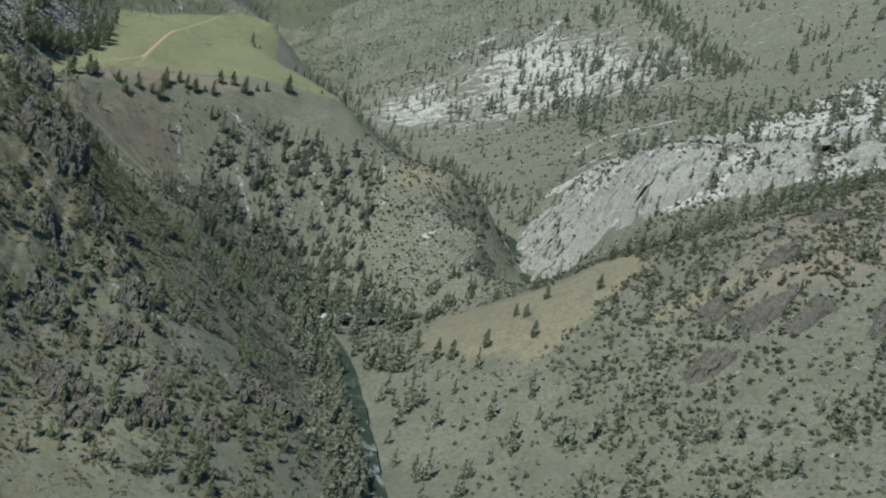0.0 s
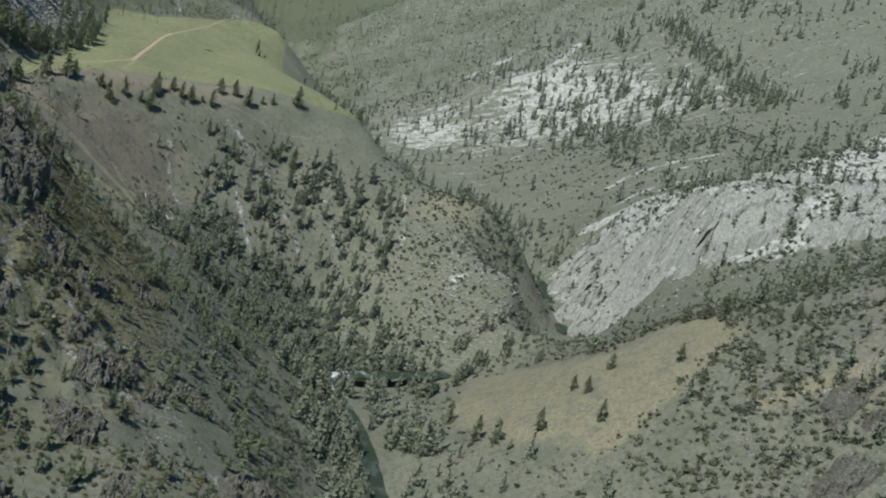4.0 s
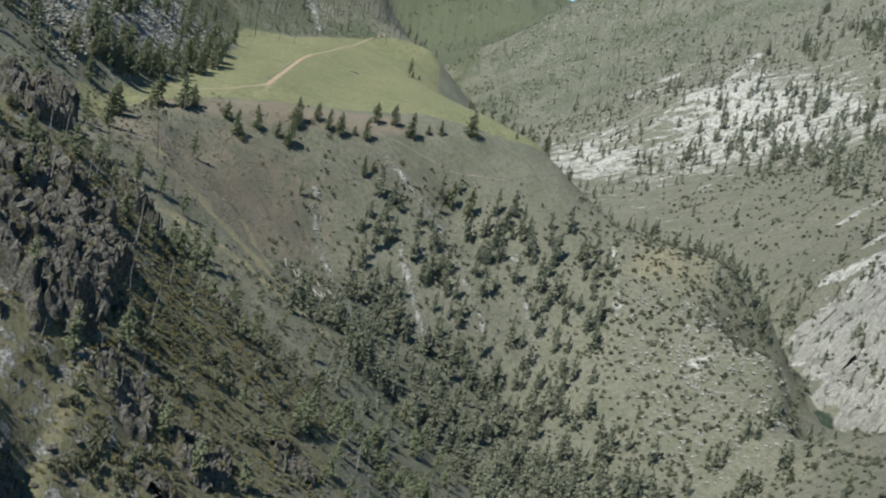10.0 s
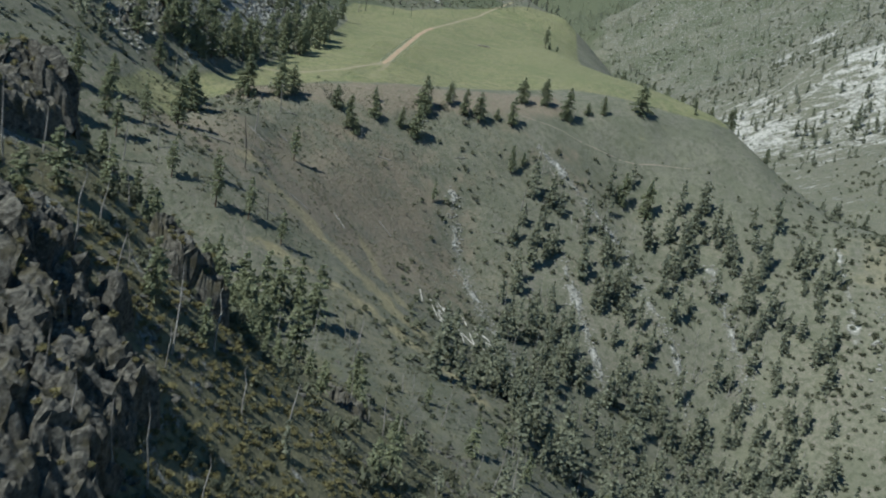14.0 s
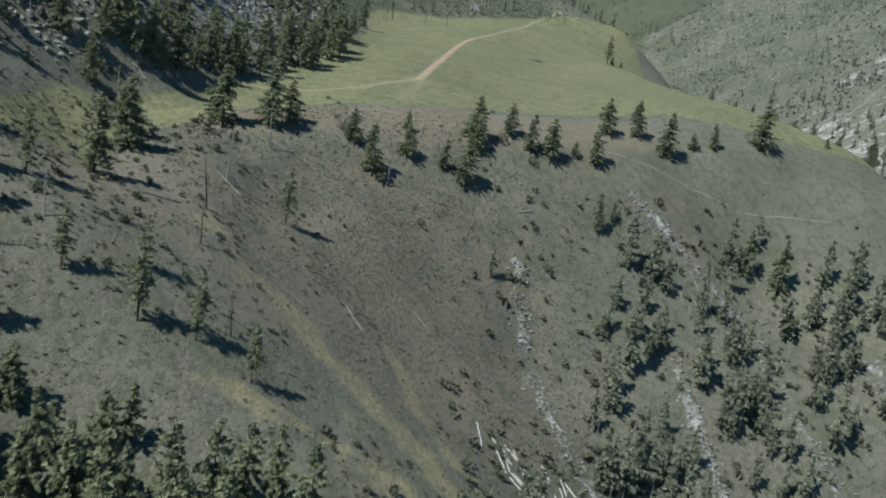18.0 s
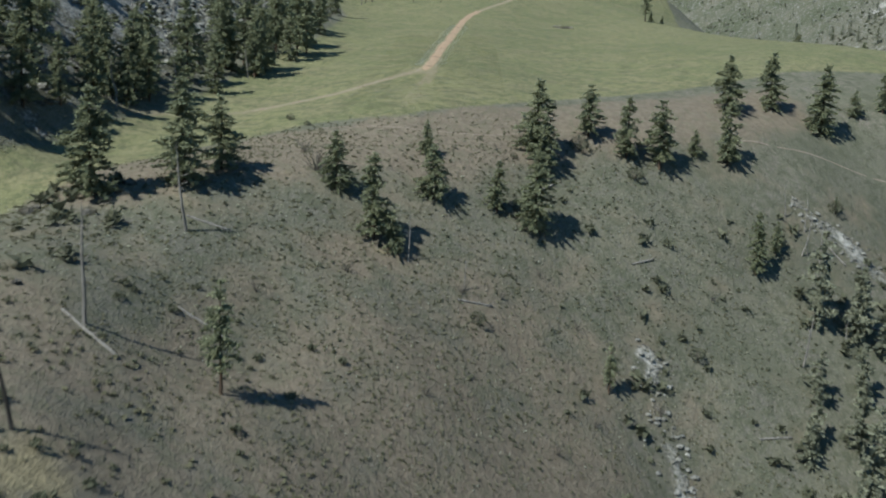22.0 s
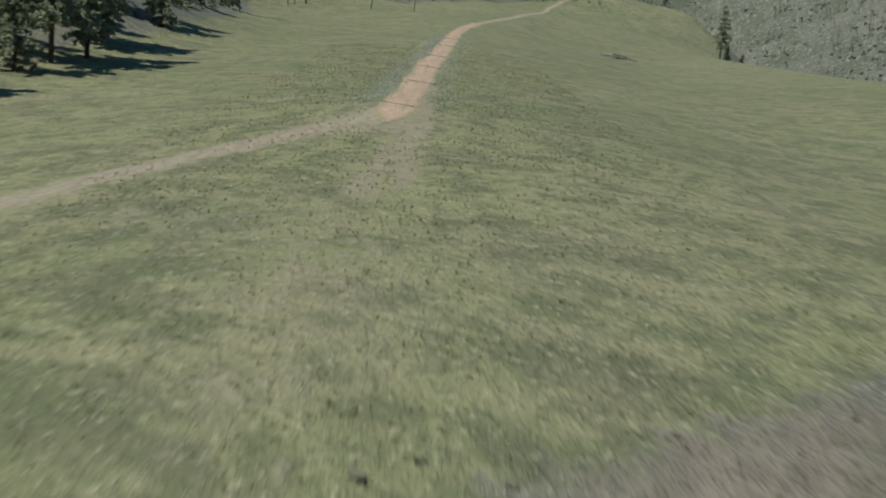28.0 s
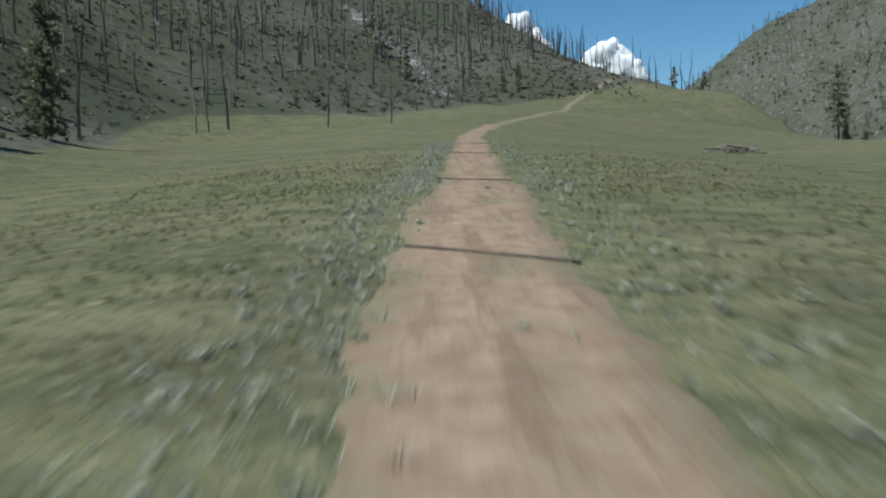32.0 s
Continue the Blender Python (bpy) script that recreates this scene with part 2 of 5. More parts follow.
def ground(x, y):
    """The height of the land."""
    x, y = np.atleast_1d(np.asarray(x, float)), np.atleast_1d(np.asarray(y, float))
    flat = bench_mask(x, y)
    wide, fine, crag = roughness_of(x, y)
    far = smooth(900, 2200, np.hypot(x - 100, y))
    z = plain_height(x, y) + (1 - flat) * (wide * (0.35 + 5 * far) + fine * (1 + 3 * far) * 0.8 + crag)
    return z + flat * (ripple(x, y, 24, 8) * 0.14 + ripple(x, y, 5, 9) * 0.012)

# ---- materials ----
class Nodes:
    """A short hand for a material's nodes."""

    def __init__(self, name, roughness=0.9):
        self.material = bpy.data.materials.new(name)
        self.material.use_nodes = True
        self.tree = self.material.node_tree
        self.surface = self.tree.nodes["Principled BSDF"]
        self.surface.inputs["Roughness"].default_value = roughness
        self.surface.inputs["Specular IOR Level"].default_value = 0.25
        self.place = self.node("ShaderNodeTexCoord").outputs["Object"]

    def node(self, kind, **values):
        n = self.tree.nodes.new(kind)
        for key, value in values.items():
            self.put(value, n.inputs[key])
        return n

    def put(self, value, socket):
        if isinstance(value, bpy.types.NodeSocket):
            self.tree.links.new(value, socket)
        elif isinstance(value, tuple) and len(value) == 3 and socket.type == "RGBA":
            socket.default_value = (*value, 1)
        else:
            socket.default_value = value

    def noise(self, scale, detail=4.0, rough=0.55, at=None):
        n = self.node("ShaderNodeTexNoise", Scale=scale, Detail=detail, Roughness=rough)
        self.put(at or self.place, n.inputs["Vector"])
        return n.outputs["Fac"]

    def stretched(self, sx, sy, sz, turn=0.0):
        n = self.node("ShaderNodeMapping", Vector=self.place)
        n.inputs["Scale"].default_value, n.inputs["Rotation"].default_value = (sx, sy, sz), (0, 0, radians(turn))
        return n.outputs[0]

    def cells(self, scale):
        n = self.node("ShaderNodeTexVoronoi", Vector=self.place, Scale=scale)
        return n.outputs["Distance"]

    def attribute(self, name):
        n = self.tree.nodes.new("ShaderNodeAttribute")
        n.attribute_name = name
        return n.outputs["Fac"]

    def sum(self, kind, a, b=0.0, c=0.0):
        n = self.tree.nodes.new("ShaderNodeMath")
        n.operation = kind
        for value, socket in zip((a, b, c), n.inputs):
            self.put(value, socket)
        return n.outputs[0]

    def step(self, value, low, high):
        n = self.node("ShaderNodeMapRange")
        n.interpolation_type = "SMOOTHSTEP"
        for v, k in ((value, "Value"), (low, "From Min"), (high, "From Max")):
            self.put(v, n.inputs[k])
        return n.outputs[0]

    def mix(self, fac, a, b):
        n = self.tree.nodes.new("ShaderNodeMix")
        n.data_type = "RGBA"
        for v, s in ((fac, n.inputs[0]), (a, n.inputs[6]), (b, n.inputs[7])):
            self.put(v, s)
        return n.outputs[2]

    def chance(self):
        return self.tree.nodes.new("ShaderNodeObjectInfo").outputs["Random"]

    def island(self):
        return self.tree.nodes.new("ShaderNodeNewGeometry").outputs["Random Per Island"]

    def colour(self, value):
        self.put(value, self.surface.inputs["Base Color"])
        return self

    def bump(self, height, strength, distance):
        n = self.node("ShaderNodeBump", Height=height, Strength=strength, Distance=distance)
        self.tree.links.new(n.outputs[0], self.surface.inputs["Normal"])
        return self


def ground_material():
    k = Nodes("ground", 0.95)
    broad, mid, fine = k.noise(0.018, 4), k.noise(0.11, 5, 0.6), k.noise(0.9, 5, 0.65)
    specks, clumps = k.noise(3.2, 3, 0.7), k.noise(0.42, 4, 0.6)
    # dry hillside: grey-brown soil, olive bunch grass, dark low brush
    soil = k.mix(k.step(broad, 0.38, 0.62), (0.12, 0.116, 0.094), (0.172, 0.156, 0.128))
    grass = k.mix(k.step(mid, 0.35, 0.65), (0.105, 0.108, 0.076), (0.142, 0.14, 0.102))
    wild = k.mix(k.step(k.sum("ADD", fine, k.sum("MULTIPLY", mid, 0.6)), 0.58, 0.88), soil, grass)
    wild = k.mix(k.sum("MULTIPLY", k.step(clumps, 0.48, 0.6), 0.7), wild, (0.075, 0.082, 0.053))
    wild = k.mix(k.sum("MULTIPLY", k.step(k.noise(1.4, 4, 0.7), 0.55, 0.66), 0.55), wild, (0.068, 0.072, 0.048))
    wild = k.mix(k.sum("MULTIPLY", k.step(specks, 0.54, 0.66), 0.45), wild, (0.31, 0.29, 0.25))
    wild = k.mix(k.sum("MULTIPLY", k.step(k.noise(0.055, 5, 0.65), 0.5, 0.6), 0.45), wild, (0.085, 0.092, 0.062))
    # dark woods too far off to be told apart
    wild = k.mix(k.sum("MULTIPLY", k.step(k.sum("ADD", k.noise(0.014, 7, 0.7), k.attribute("forest")), 0.72, 0.9), 0.8), wild, (0.066, 0.078, 0.044))
    # red-brown crumbling soil below the rim
    red = k.mix(k.step(fine, 0.4, 0.62), (0.15, 0.122, 0.093), (0.205, 0.17, 0.13))
    red = k.mix(k.sum("MULTIPLY", k.step(specks, 0.5, 0.66), 0.5), red, (0.13, 0.125, 0.085))
    red = k.mix(k.sum("MULTIPLY", k.step(clumps, 0.5, 0.62), 0.4), red, (0.14, 0.138, 0.092))
    wild = k.mix(k.sum("MULTIPLY", k.step(k.sum("ADD", k.attribute("brown"), k.sum("MULTIPLY", k.sum("SUBTRACT", mid, 0.5), 1.2)), 0.3, 0.7), 0.85), wild, red)
    # moss-green ledges on the canyon side
    moss = k.mix(k.step(fine, 0.4, 0.65), (0.1, 0.093, 0.05), (0.168, 0.152, 0.086))
    wild = k.mix(k.sum("MULTIPLY", k.step(k.sum("ADD", k.attribute("moss"), k.sum("SUBTRACT", mid, 0.5)), 0.35, 0.75), 0.75), wild, moss)
    # tawny bare slopes
    tan = k.mix(k.step(fine, 0.38, 0.66), (0.15, 0.136, 0.09), (0.225, 0.2, 0.135))
    tan = k.mix(k.sum("MULTIPLY", k.step(clumps, 0.48, 0.62), 0.6), tan, (0.105, 0.102, 0.066))
    wild = k.mix(k.step(k.sum("ADD", k.attribute("tan"), k.sum("SUBTRACT", mid, 0.5)), 0.3, 0.75), wild, tan)
    # streaks of straw-coloured grass down the bank
    straw = k.mix(k.step(fine, 0.38, 0.66), (0.2, 0.172, 0.1), (0.3, 0.26, 0.155))
    wild = k.mix(k.sum("MULTIPLY", k.step(k.sum("ADD", k.attribute("straw"), k.sum("MULTIPLY", k.sum("SUBTRACT", mid, 0.5), 2.4)), 0.35, 0.95), 0.7), wild, straw)
    # grey rock and pale rock break through
    crack, grain = k.noise(0.22, 8, 0.72), k.noise(1.6, 6, 0.7)
    streak = k.noise(0.09, 8, 0.72, k.stretched(0.32, 1.0, 0.6))
    blocks = k.cells(0.16)
    rock = k.mix(k.step(grain, 0.34, 0.66), (0.085, 0.086, 0.078), (0.36, 0.355, 0.325))
    rocky = k.step(k.sum("ADD", crack, k.attribute("rock")), 0.98, 1.08)
    wild = k.mix(rocky, wild, rock)
    pale = k.mix(k.step(grain, 0.3, 0.66), (0.2, 0.196, 0.175), (0.47, 0.46, 0.42))
    pale = k.mix(k.sum("MULTIPLY", k.step(crack, 0.5, 0.4), 0.85), pale, (0.13, 0.13, 0.12))
    pale = k.mix(k.sum("MULTIPLY", k.step(blocks, 0.55, 0.75), 0.4), pale, (0.12, 0.12, 0.11))
    paled = k.step(k.sum("ADD", k.sum("ADD", k.sum("MULTIPLY", streak, 0.75), k.sum("MULTIPLY", crack, 0.25)), k.attribute("pale")), 0.95, 1.05)
    wild = k.mix(paled, wild, pale)
    # the grazed bench
    green = k.mix(k.step(broad, 0.35, 0.65), (0.142, 0.152, 0.074), (0.192, 0.188, 0.096))
    green = k.mix(k.sum("MULTIPLY", k.step(mid, 0.46, 0.6), 0.8), green, (0.202, 0.188, 0.106))
    green = k.mix(k.sum("MULTIPLY", k.step(fine, 0.46, 0.64), 0.75), green, (0.1, 0.114, 0.056))
    green = k.mix(k.sum("MULTIPLY", k.step(clumps, 0.48, 0.62), 0.65), green, (0.08, 0.092, 0.046))
    green = k.mix(k.sum("MULTIPLY", k.step(k.noise(0.24, 5, 0.65), 0.52, 0.62), 0.55), green, (0.104, 0.102, 0.06))
    green = k.mix(k.sum("MULTIPLY", k.step(specks, 0.54, 0.7), 0.7), green, (0.31, 0.285, 0.18))
    edge = k.step(k.sum("ADD", k.attribute("bench"), k.sum("MULTIPLY", k.sum("SUBTRACT", fine, 0.5), 0.9)), 0.35, 0.65)
    whole = k.mix(edge, wild, green)
    # bare trodden margin of the track
    worn = k.mix(k.step(fine, 0.35, 0.65), (0.185, 0.162, 0.108), (0.255, 0.22, 0.148))
    whole = k.mix(k.sum("MULTIPLY", k.step(k.sum("ADD", k.attribute("worn"), k.sum("MULTIPLY", k.sum("SUBTRACT", fine, 0.5), 1.6)), 0.35, 0.8), 0.8), whole, worn)
    relief = k.sum("ADD", k.sum("MULTIPLY", fine, 0.6), k.sum("ADD", k.sum("MULTIPLY", specks, 0.25), k.sum("MULTIPLY", k.sum("MULTIPLY", crack, 1.5), k.sum("MAXIMUM", rocky, paled))))
    return k.colour(whole).bump(relief, 0.7, 0.9).material


def leaf_material(name, dark, light, tip):
    k = Nodes(name, 0.75)
    tone = k.mix(k.island(), dark, light)
    tone = k.mix(k.sum("MULTIPLY", k.step(k.noise(1.2, 3), 0.5, 0.75), 0.5), tone, tip)
    tone = k.mix(k.sum("MULTIPLY", k.chance(), 0.35), tone, dark)
    k.colour(tone)
    glow = k.node("ShaderNodeBsdfTranslucent", Color=tone)
    both = k.node("ShaderNodeMixShader", Fac=0.38)
    k.tree.links.new(k.surface.outputs[0], both.inputs[1])
    k.tree.links.new(glow.outputs[0], both.inputs[2])
    k.tree.links.new(both.outputs[0], k.tree.nodes["Material Output"].inputs["Surface"])
    return k.material


def bark_material(name, dark, light):
    k = Nodes(name, 0.95)
    grain = k.noise(6.0, 5, 0.7, k.stretched(1, 1, 0.12))
    return k.colour(k.mix(k.step(grain, 0.35, 0.65), dark, light)).bump(grain, 0.6, 0.05).material


def stone_material(name, dark, light, stain):
    k = Nodes(name, 0.92)
    grain, blotch = k.noise(1.3, 9, 0.78), k.noise(0.35, 4, 0.6)
    tone = k.mix(k.step(grain, 0.33, 0.66), dark, light)
    tone = k.mix(k.sum("MULTIPLY", k.step(blotch, 0.5, 0.66), 0.75), tone, stain)
    tone = k.mix(k.sum("MULTIPLY", k.island(), 0.3), tone, dark)
    # pale broken faces and lichen
    tone = k.mix(k.sum("MULTIPLY", k.step(k.noise(2.6, 6, 0.75), 0.58, 0.7), 0.55), tone, tuple(min(0.44, c * 1.7) for c in light))
    return k.colour(tone).bump(grain, 0.9, 0.35).material


def track_material(name="track_dirt", low=(0.275, 0.186, 0.124), high=(0.42, 0.31, 0.218), grown=0.0):
    k = Nodes(name, 0.95)
    fine, mid = k.noise(2.4, 6, 0.7), k.noise(0.35, 4, 0.6)
    ruts = k.noise(1.1, 5, 0.6, k.stretched(2.2, 0.12, 1))
    across = k.attribute("across")
    tone = k.mix(k.step(fine, 0.35, 0.66), low, high)
    tone = k.mix(k.sum("MULTIPLY", k.step(ruts, 0.5, 0.62), 0.5), tone, (0.2, 0.13, 0.085))
    tone = k.mix(k.sum("MULTIPLY", k.step(mid, 0.52, 0.7), 0.25), tone, (0.3, 0.245, 0.165))
    tone = k.mix(k.sum("MULTIPLY", k.step(k.noise(9.0, 3, 0.7), 0.6, 0.7), 0.4), tone, (0.5, 0.44, 0.37))
    # grass creeps in from the sides and stands between the wheel ruts
    turf = k.mix(k.step(fine, 0.4, 0.6), (0.14, 0.143, 0.075), (0.23, 0.208, 0.128))
    side = k.step(k.sum("ADD", k.sum("ADD", k.sum("ABSOLUTE", across), k.sum("MULTIPLY", k.attribute("fade"), 0.95)), k.sum("ADD", k.sum("MULTIPLY", k.sum("SUBTRACT", fine, 0.5), 1.9), k.sum("MULTIPLY", k.sum("SUBTRACT", mid, 0.5), 1.2))), 0.46 - grown, 1.0 - grown)
    middle = k.sum("MULTIPLY", k.step(k.sum("ABSOLUTE", k.sum("SUBTRACT", across, 0.22)), 0.38, 0.1), k.step(k.sum("ADD", fine, mid), 0.9, 1.12))
    tone = k.mix(k.sum("MULTIPLY", k.sum("MAXIMUM", side, k.sum("MULTIPLY", middle, 0.65)), 0.85), tone, turf)
    return k.colour(tone).bump(k.sum("ADD", fine, ruts), 0.5, 0.06).material


def water_material():
    k = Nodes("river_water", 0.12)
    k.surface.inputs["Specular IOR Level"].default_value = 0.06
    foam = k.noise(0.2, 7, 0.75, k.stretched(1, 0.6, 1))
    white = k.sum("MULTIPLY", k.step(foam, 0.5, 0.62), k.attribute("rapid"))
    k.put(k.mix(white, (0.028, 0.038, 0.026), (0.5, 0.53, 0.52)), k.surface.inputs["Base Color"])
    k.put(k.mix(white, (0.5, 0.5, 0.5), (0.8, 0.8, 0.8)), k.surface.inputs["Roughness"])
    return k.bump(k.noise(0.9, 4, 0.6), 0.35, 0.3).material


GROUND = ground_material()
PINE = leaf_material("pine_needles", (0.185, 0.205, 0.125), (0.35, 0.37, 0.24), (0.4, 0.405, 0.275))
WOODS = leaf_material("far_needles", (0.16, 0.174, 0.125), (0.31, 0.322, 0.235), (0.35, 0.355, 0.27))
SHRUB = leaf_material("shrub_leaves", (0.088, 0.096, 0.062), (0.17, 0.176, 0.12), (0.2, 0.2, 0.142))
SAGE = leaf_material("sage_leaves", (0.34, 0.36, 0.27), (0.52, 0.52, 0.42), (0.6, 0.58, 0.49))
TUFT = leaf_material("grass_blades", (0.12, 0.13, 0.05), (0.21, 0.205, 0.092), (0.32, 0.285, 0.155))
DRY = leaf_material("bunch_grass", (0.14, 0.14, 0.085), (0.22, 0.215, 0.145), (0.27, 0.255, 0.18))
MOSSY = leaf_material("olive_leaves", (0.122, 0.112, 0.052), (0.23, 0.205, 0.098), (0.265, 0.225, 0.112))
TWIG = bark_material("grey_twigs", (0.075, 0.068, 0.06), (0.16, 0.145, 0.125))
BARK = bark_material("pine_bark", (0.045, 0.034, 0.026), (0.13, 0.09, 0.062))
CHAR = bark_material("charred_wood", (0.022, 0.02, 0.019), (0.085, 0.078, 0.07))
BLEACHED = bark_material("bleached_wood", (0.3, 0.285, 0.26), (0.52, 0.5, 0.46))
SILVER = bark_material("silver_wood", (0.13, 0.122, 0.112), (0.33, 0.31, 0.285))
STONE = stone_material("grey_stone", (0.021, 0.02, 0.017), (0.178, 0.168, 0.145), (0.075, 0.066, 0.038))
PALE = stone_material("pale_stone", (0.095, 0.095, 0.086), (0.4, 0.392, 0.355), (0.16, 0.155, 0.128))
TRACK = track_material()
BRANCH_DIRT = track_material("side_track_dirt", (0.19, 0.163, 0.118), (0.285, 0.242, 0.18), 0.2)
UPPER_DIRT = track_material("upper_track_dirt", (0.22, 0.185, 0.125), (0.33, 0.28, 0.2), 0.2)
TRAIL = stone_material("trail_dust", (0.21, 0.172, 0.138), (0.34, 0.285, 0.235), (0.24, 0.2, 0.16))
WATER = water_material()


def cloud_material():
    k = Nodes("cloud", 1.0)
    k.surface.inputs["Specular IOR Level"].default_value = 0.0
    k.surface.inputs["Subsurface Radius"].default_value = (1, 1, 1)
    k.surface.inputs["Subsurface Weight"].default_value, k.surface.inputs["Subsurface Scale"].default_value = 1.0, 40.0
    return k.colour((0.97, 0.97, 0.98)).bump(k.noise(0.03, 6, 0.7), 0.4, 8).material


CLOUD = cloud_material()

# ---- building helpers ----
RNG = np.random.default_rng(7)


def array_mesh(name, verts, faces, material, smooth_shade=False):
    """A mesh from arrays: corners (n, 3) and triangles or quads (m, 3 or 4)."""
    verts, faces = np.asarray(verts, np.float32), np.asarray(faces, np.int32)
    me = bpy.data.meshes.new(name)
    n, corners = faces.shape
    me.vertices.add(len(verts))
    me.loops.add(n * corners)
    me.polygons.add(n)
    me.vertices.foreach_set("co", verts.ravel())
    me.loops.foreach_set("vertex_index", faces.ravel())
    me.polygons.foreach_set("loop_start", np.arange(0, n * corners, corners, dtype=np.int32))
    me.polygons.foreach_set("use_smooth", np.full(n, smooth_shade))
    me.materials.append(material)
    me.update(calc_edges=True)
    return me


def under(name, mesh, parent, label=""):
    """A part: a mesh object under a thing."""
    ob = new(name, mesh)
    ob.parent = parent
    return tagged(ob, label)


def spread(template, spots, sizes, turns, squash=None, lean=0.0):
    """Corners and faces of many copies of a small shape (verts, faces) joined into one."""
    v, f = template
    n = len(spots)
    c, s = np.cos(turns)[:, None], np.sin(turns)[:, None]
    tall = sizes if squash is None else squash
    x, y, z = v[:, 0][None] * sizes[:, None], v[:, 1][None] * sizes[:, None], v[:, 2][None] * tall[:, None]
    out = np.stack([x * c - y * s, x * s + y * c, z], -1)
    if lean:
        tilt = RNG.normal(0, lean, (n, 2))
        out[..., :2] += out[..., 2:3] * tilt[:, None, :]
    out += spots[:, None, :]
    faces = f[None] + (np.arange(n) * len(v))[:, None, None]
    return out.reshape(-1, 3), faces.reshape(-1, f.shape[1])


def join(parts):
    verts, faces, at = [], [], 0
    for v, f in parts:
        verts.append(v)
        faces.append(f + at)
        at += len(v)
    return np.concatenate(verts), np.concatenate(faces)


def tube(points, radii, sides=6):
    """A round bar through the points, closed at its far end."""
    points = np.asarray(points, float)
    verts, faces = [], []
    for i, (p, r) in enumerate(zip(points, radii)):
        along = points[min(i + 1, len(points) - 1)] - points[max(i - 1, 0)]
        along /= np.linalg.norm(along)
        side = np.cross(along, (0.31, 0.95, 0.02) if abs(along[2]) > 0.7 else (0, 0, 1))
        side /= np.linalg.norm(side)
        other = np.cross(along, side)
        for k in range(sides):
            a = 2 * math.pi * k / sides
            verts.append(p + r * (math.cos(a) * side + math.sin(a) * other))
    for i in range(len(points) - 1):
        for k in range(sides):
            a, b = i * sides + k, i * sides + (k + 1) % sides
            faces += [(a, b, b + sides), (a, b + sides, a + sides)]
    end = (len(points) - 1) * sides
    faces += [(end, end + k, end + k + 1) for k in range(1, sides - 1)]
    return np.array(verts), np.array(faces)


def on_ground(x, y, sink=0.1):
    x, y = np.asarray(x, float), np.asarray(y, float)
    return np.stack([x, y, ground(x, y) - sink], -1)


def blob(x, y, cx, cy, rx, ry, turn=0.0):
    """A soft patch, 1 in its middle."""
    c, s = math.cos(radians(turn)), math.sin(radians(turn))
    u, v = (x - cx) * c + (y - cy) * s, -(x - cx) * s + (y - cy) * c
    return np.exp(-((u / rx) ** 2 + (v / ry) ** 2))


def near_line(x, y, points):
    """The distance from a line of points in plan."""
    best = np.full(np.shape(x), 1e9)
    for (ax, ay), (bx, by) in zip(points, points[1:]):
        t = np.clip(((x - ax) * (bx - ax) + (y - ay) * (by - ay)) / ((bx - ax) ** 2 + (by - ay) ** 2), 0, 1)
        best = np.minimum(best, np.hypot(x - ax - t * (bx - ax), y - ay - t * (by - ay)))
    return best


# ---- the ground ----
def axis(*spans):
    """Grid lines: (start, end, spacing) spans in a row."""
    out = []
    for start, end, gap in spans:
        n = max(1, round((end - start) / gap))
        out += [start + (end - start) * i / n for i in range(n)]
    return np.array(out + [spans[-1][1]])


BRANCH = [(-62, -60), (-46, -47), (-30, -41.5), (-16, -32), (-8.6, -18.5), (-5.0, -13.2), (-2.4, -8.6), (-0.6, -5)]
STRIP = [(-0.3, -9), (0.1, -5), (0.25, 0), (0.7, 20), (1.3, 38), (1.8, 54), (2.9, 74), (4.2, 105), (6.3, 150), (8.6, 178), (12, 196)]
UPPER = [(12, 196), (22, 236), (33, 290), (44, 340), (66, 392)]
CLIFF = np.array([(368, 70), (356, -20), (350, -105), (392, -150), (405, -200), (476, -268), (600, -240), (760, -60), (810, 120), (775, 205), (650, 160), (577, 125), (470, 40), (425, 75)], float)
SLABS = np.array([(445, 640), (520, 560), (622, 535), (700, 515), (740, 480), (700, 640), (610, 770), (518, 810)], float)
TAWNY = np.array([(205, -289), (237, -213), (262, -225), (281, -290), (322, -280), (326, -312), (318, -345), (284, -368), (248, -392), (212, -355)], float)
LEDGES = [[(455, 215), (540, 255)], [(470, 120), (552, 180)], [(500, 205), (560, 232)], [(430, 110), (475, 150)], [(525, 261), (580, 251)], [(480, 218), (524, 207)], [(403, 98), (440, 60)], [(486, 148), (528, 152)], [(459, 951), (507, 973)], [(543, 743), (594, 620)], [(465, 998), (562, 1049)], [(518, 800), (631, 978)], [(545, 790), (600, 860)]]
STRAW = [[(-14, -210), (-4, -205), (11, -202), (26, -202), (41, -206), (57, -217)], [(-24, -168), (-12, -172), (-1, -173), (10, -181), (24, -187), (36, -192)], [(8, -140), (14, -150), (20, -165), (30, -180)]]
BURNT_SLIDE = [(-66, 500), (-23, 426), (-2, 377), (8, 332)]
SLIDES = [[(40, -86), (44, -101), (52, -120), (64, -147), (73, -166)], [(72, -46), (86, -50), (99, -54), (115, -67), (121, -85), (133, -98), (140, -115)], [(206, -40), (204, -90)], [(150, -62), (157, -85), (166, -108)], [(88, -86), (96, -105), (106, -125)]]


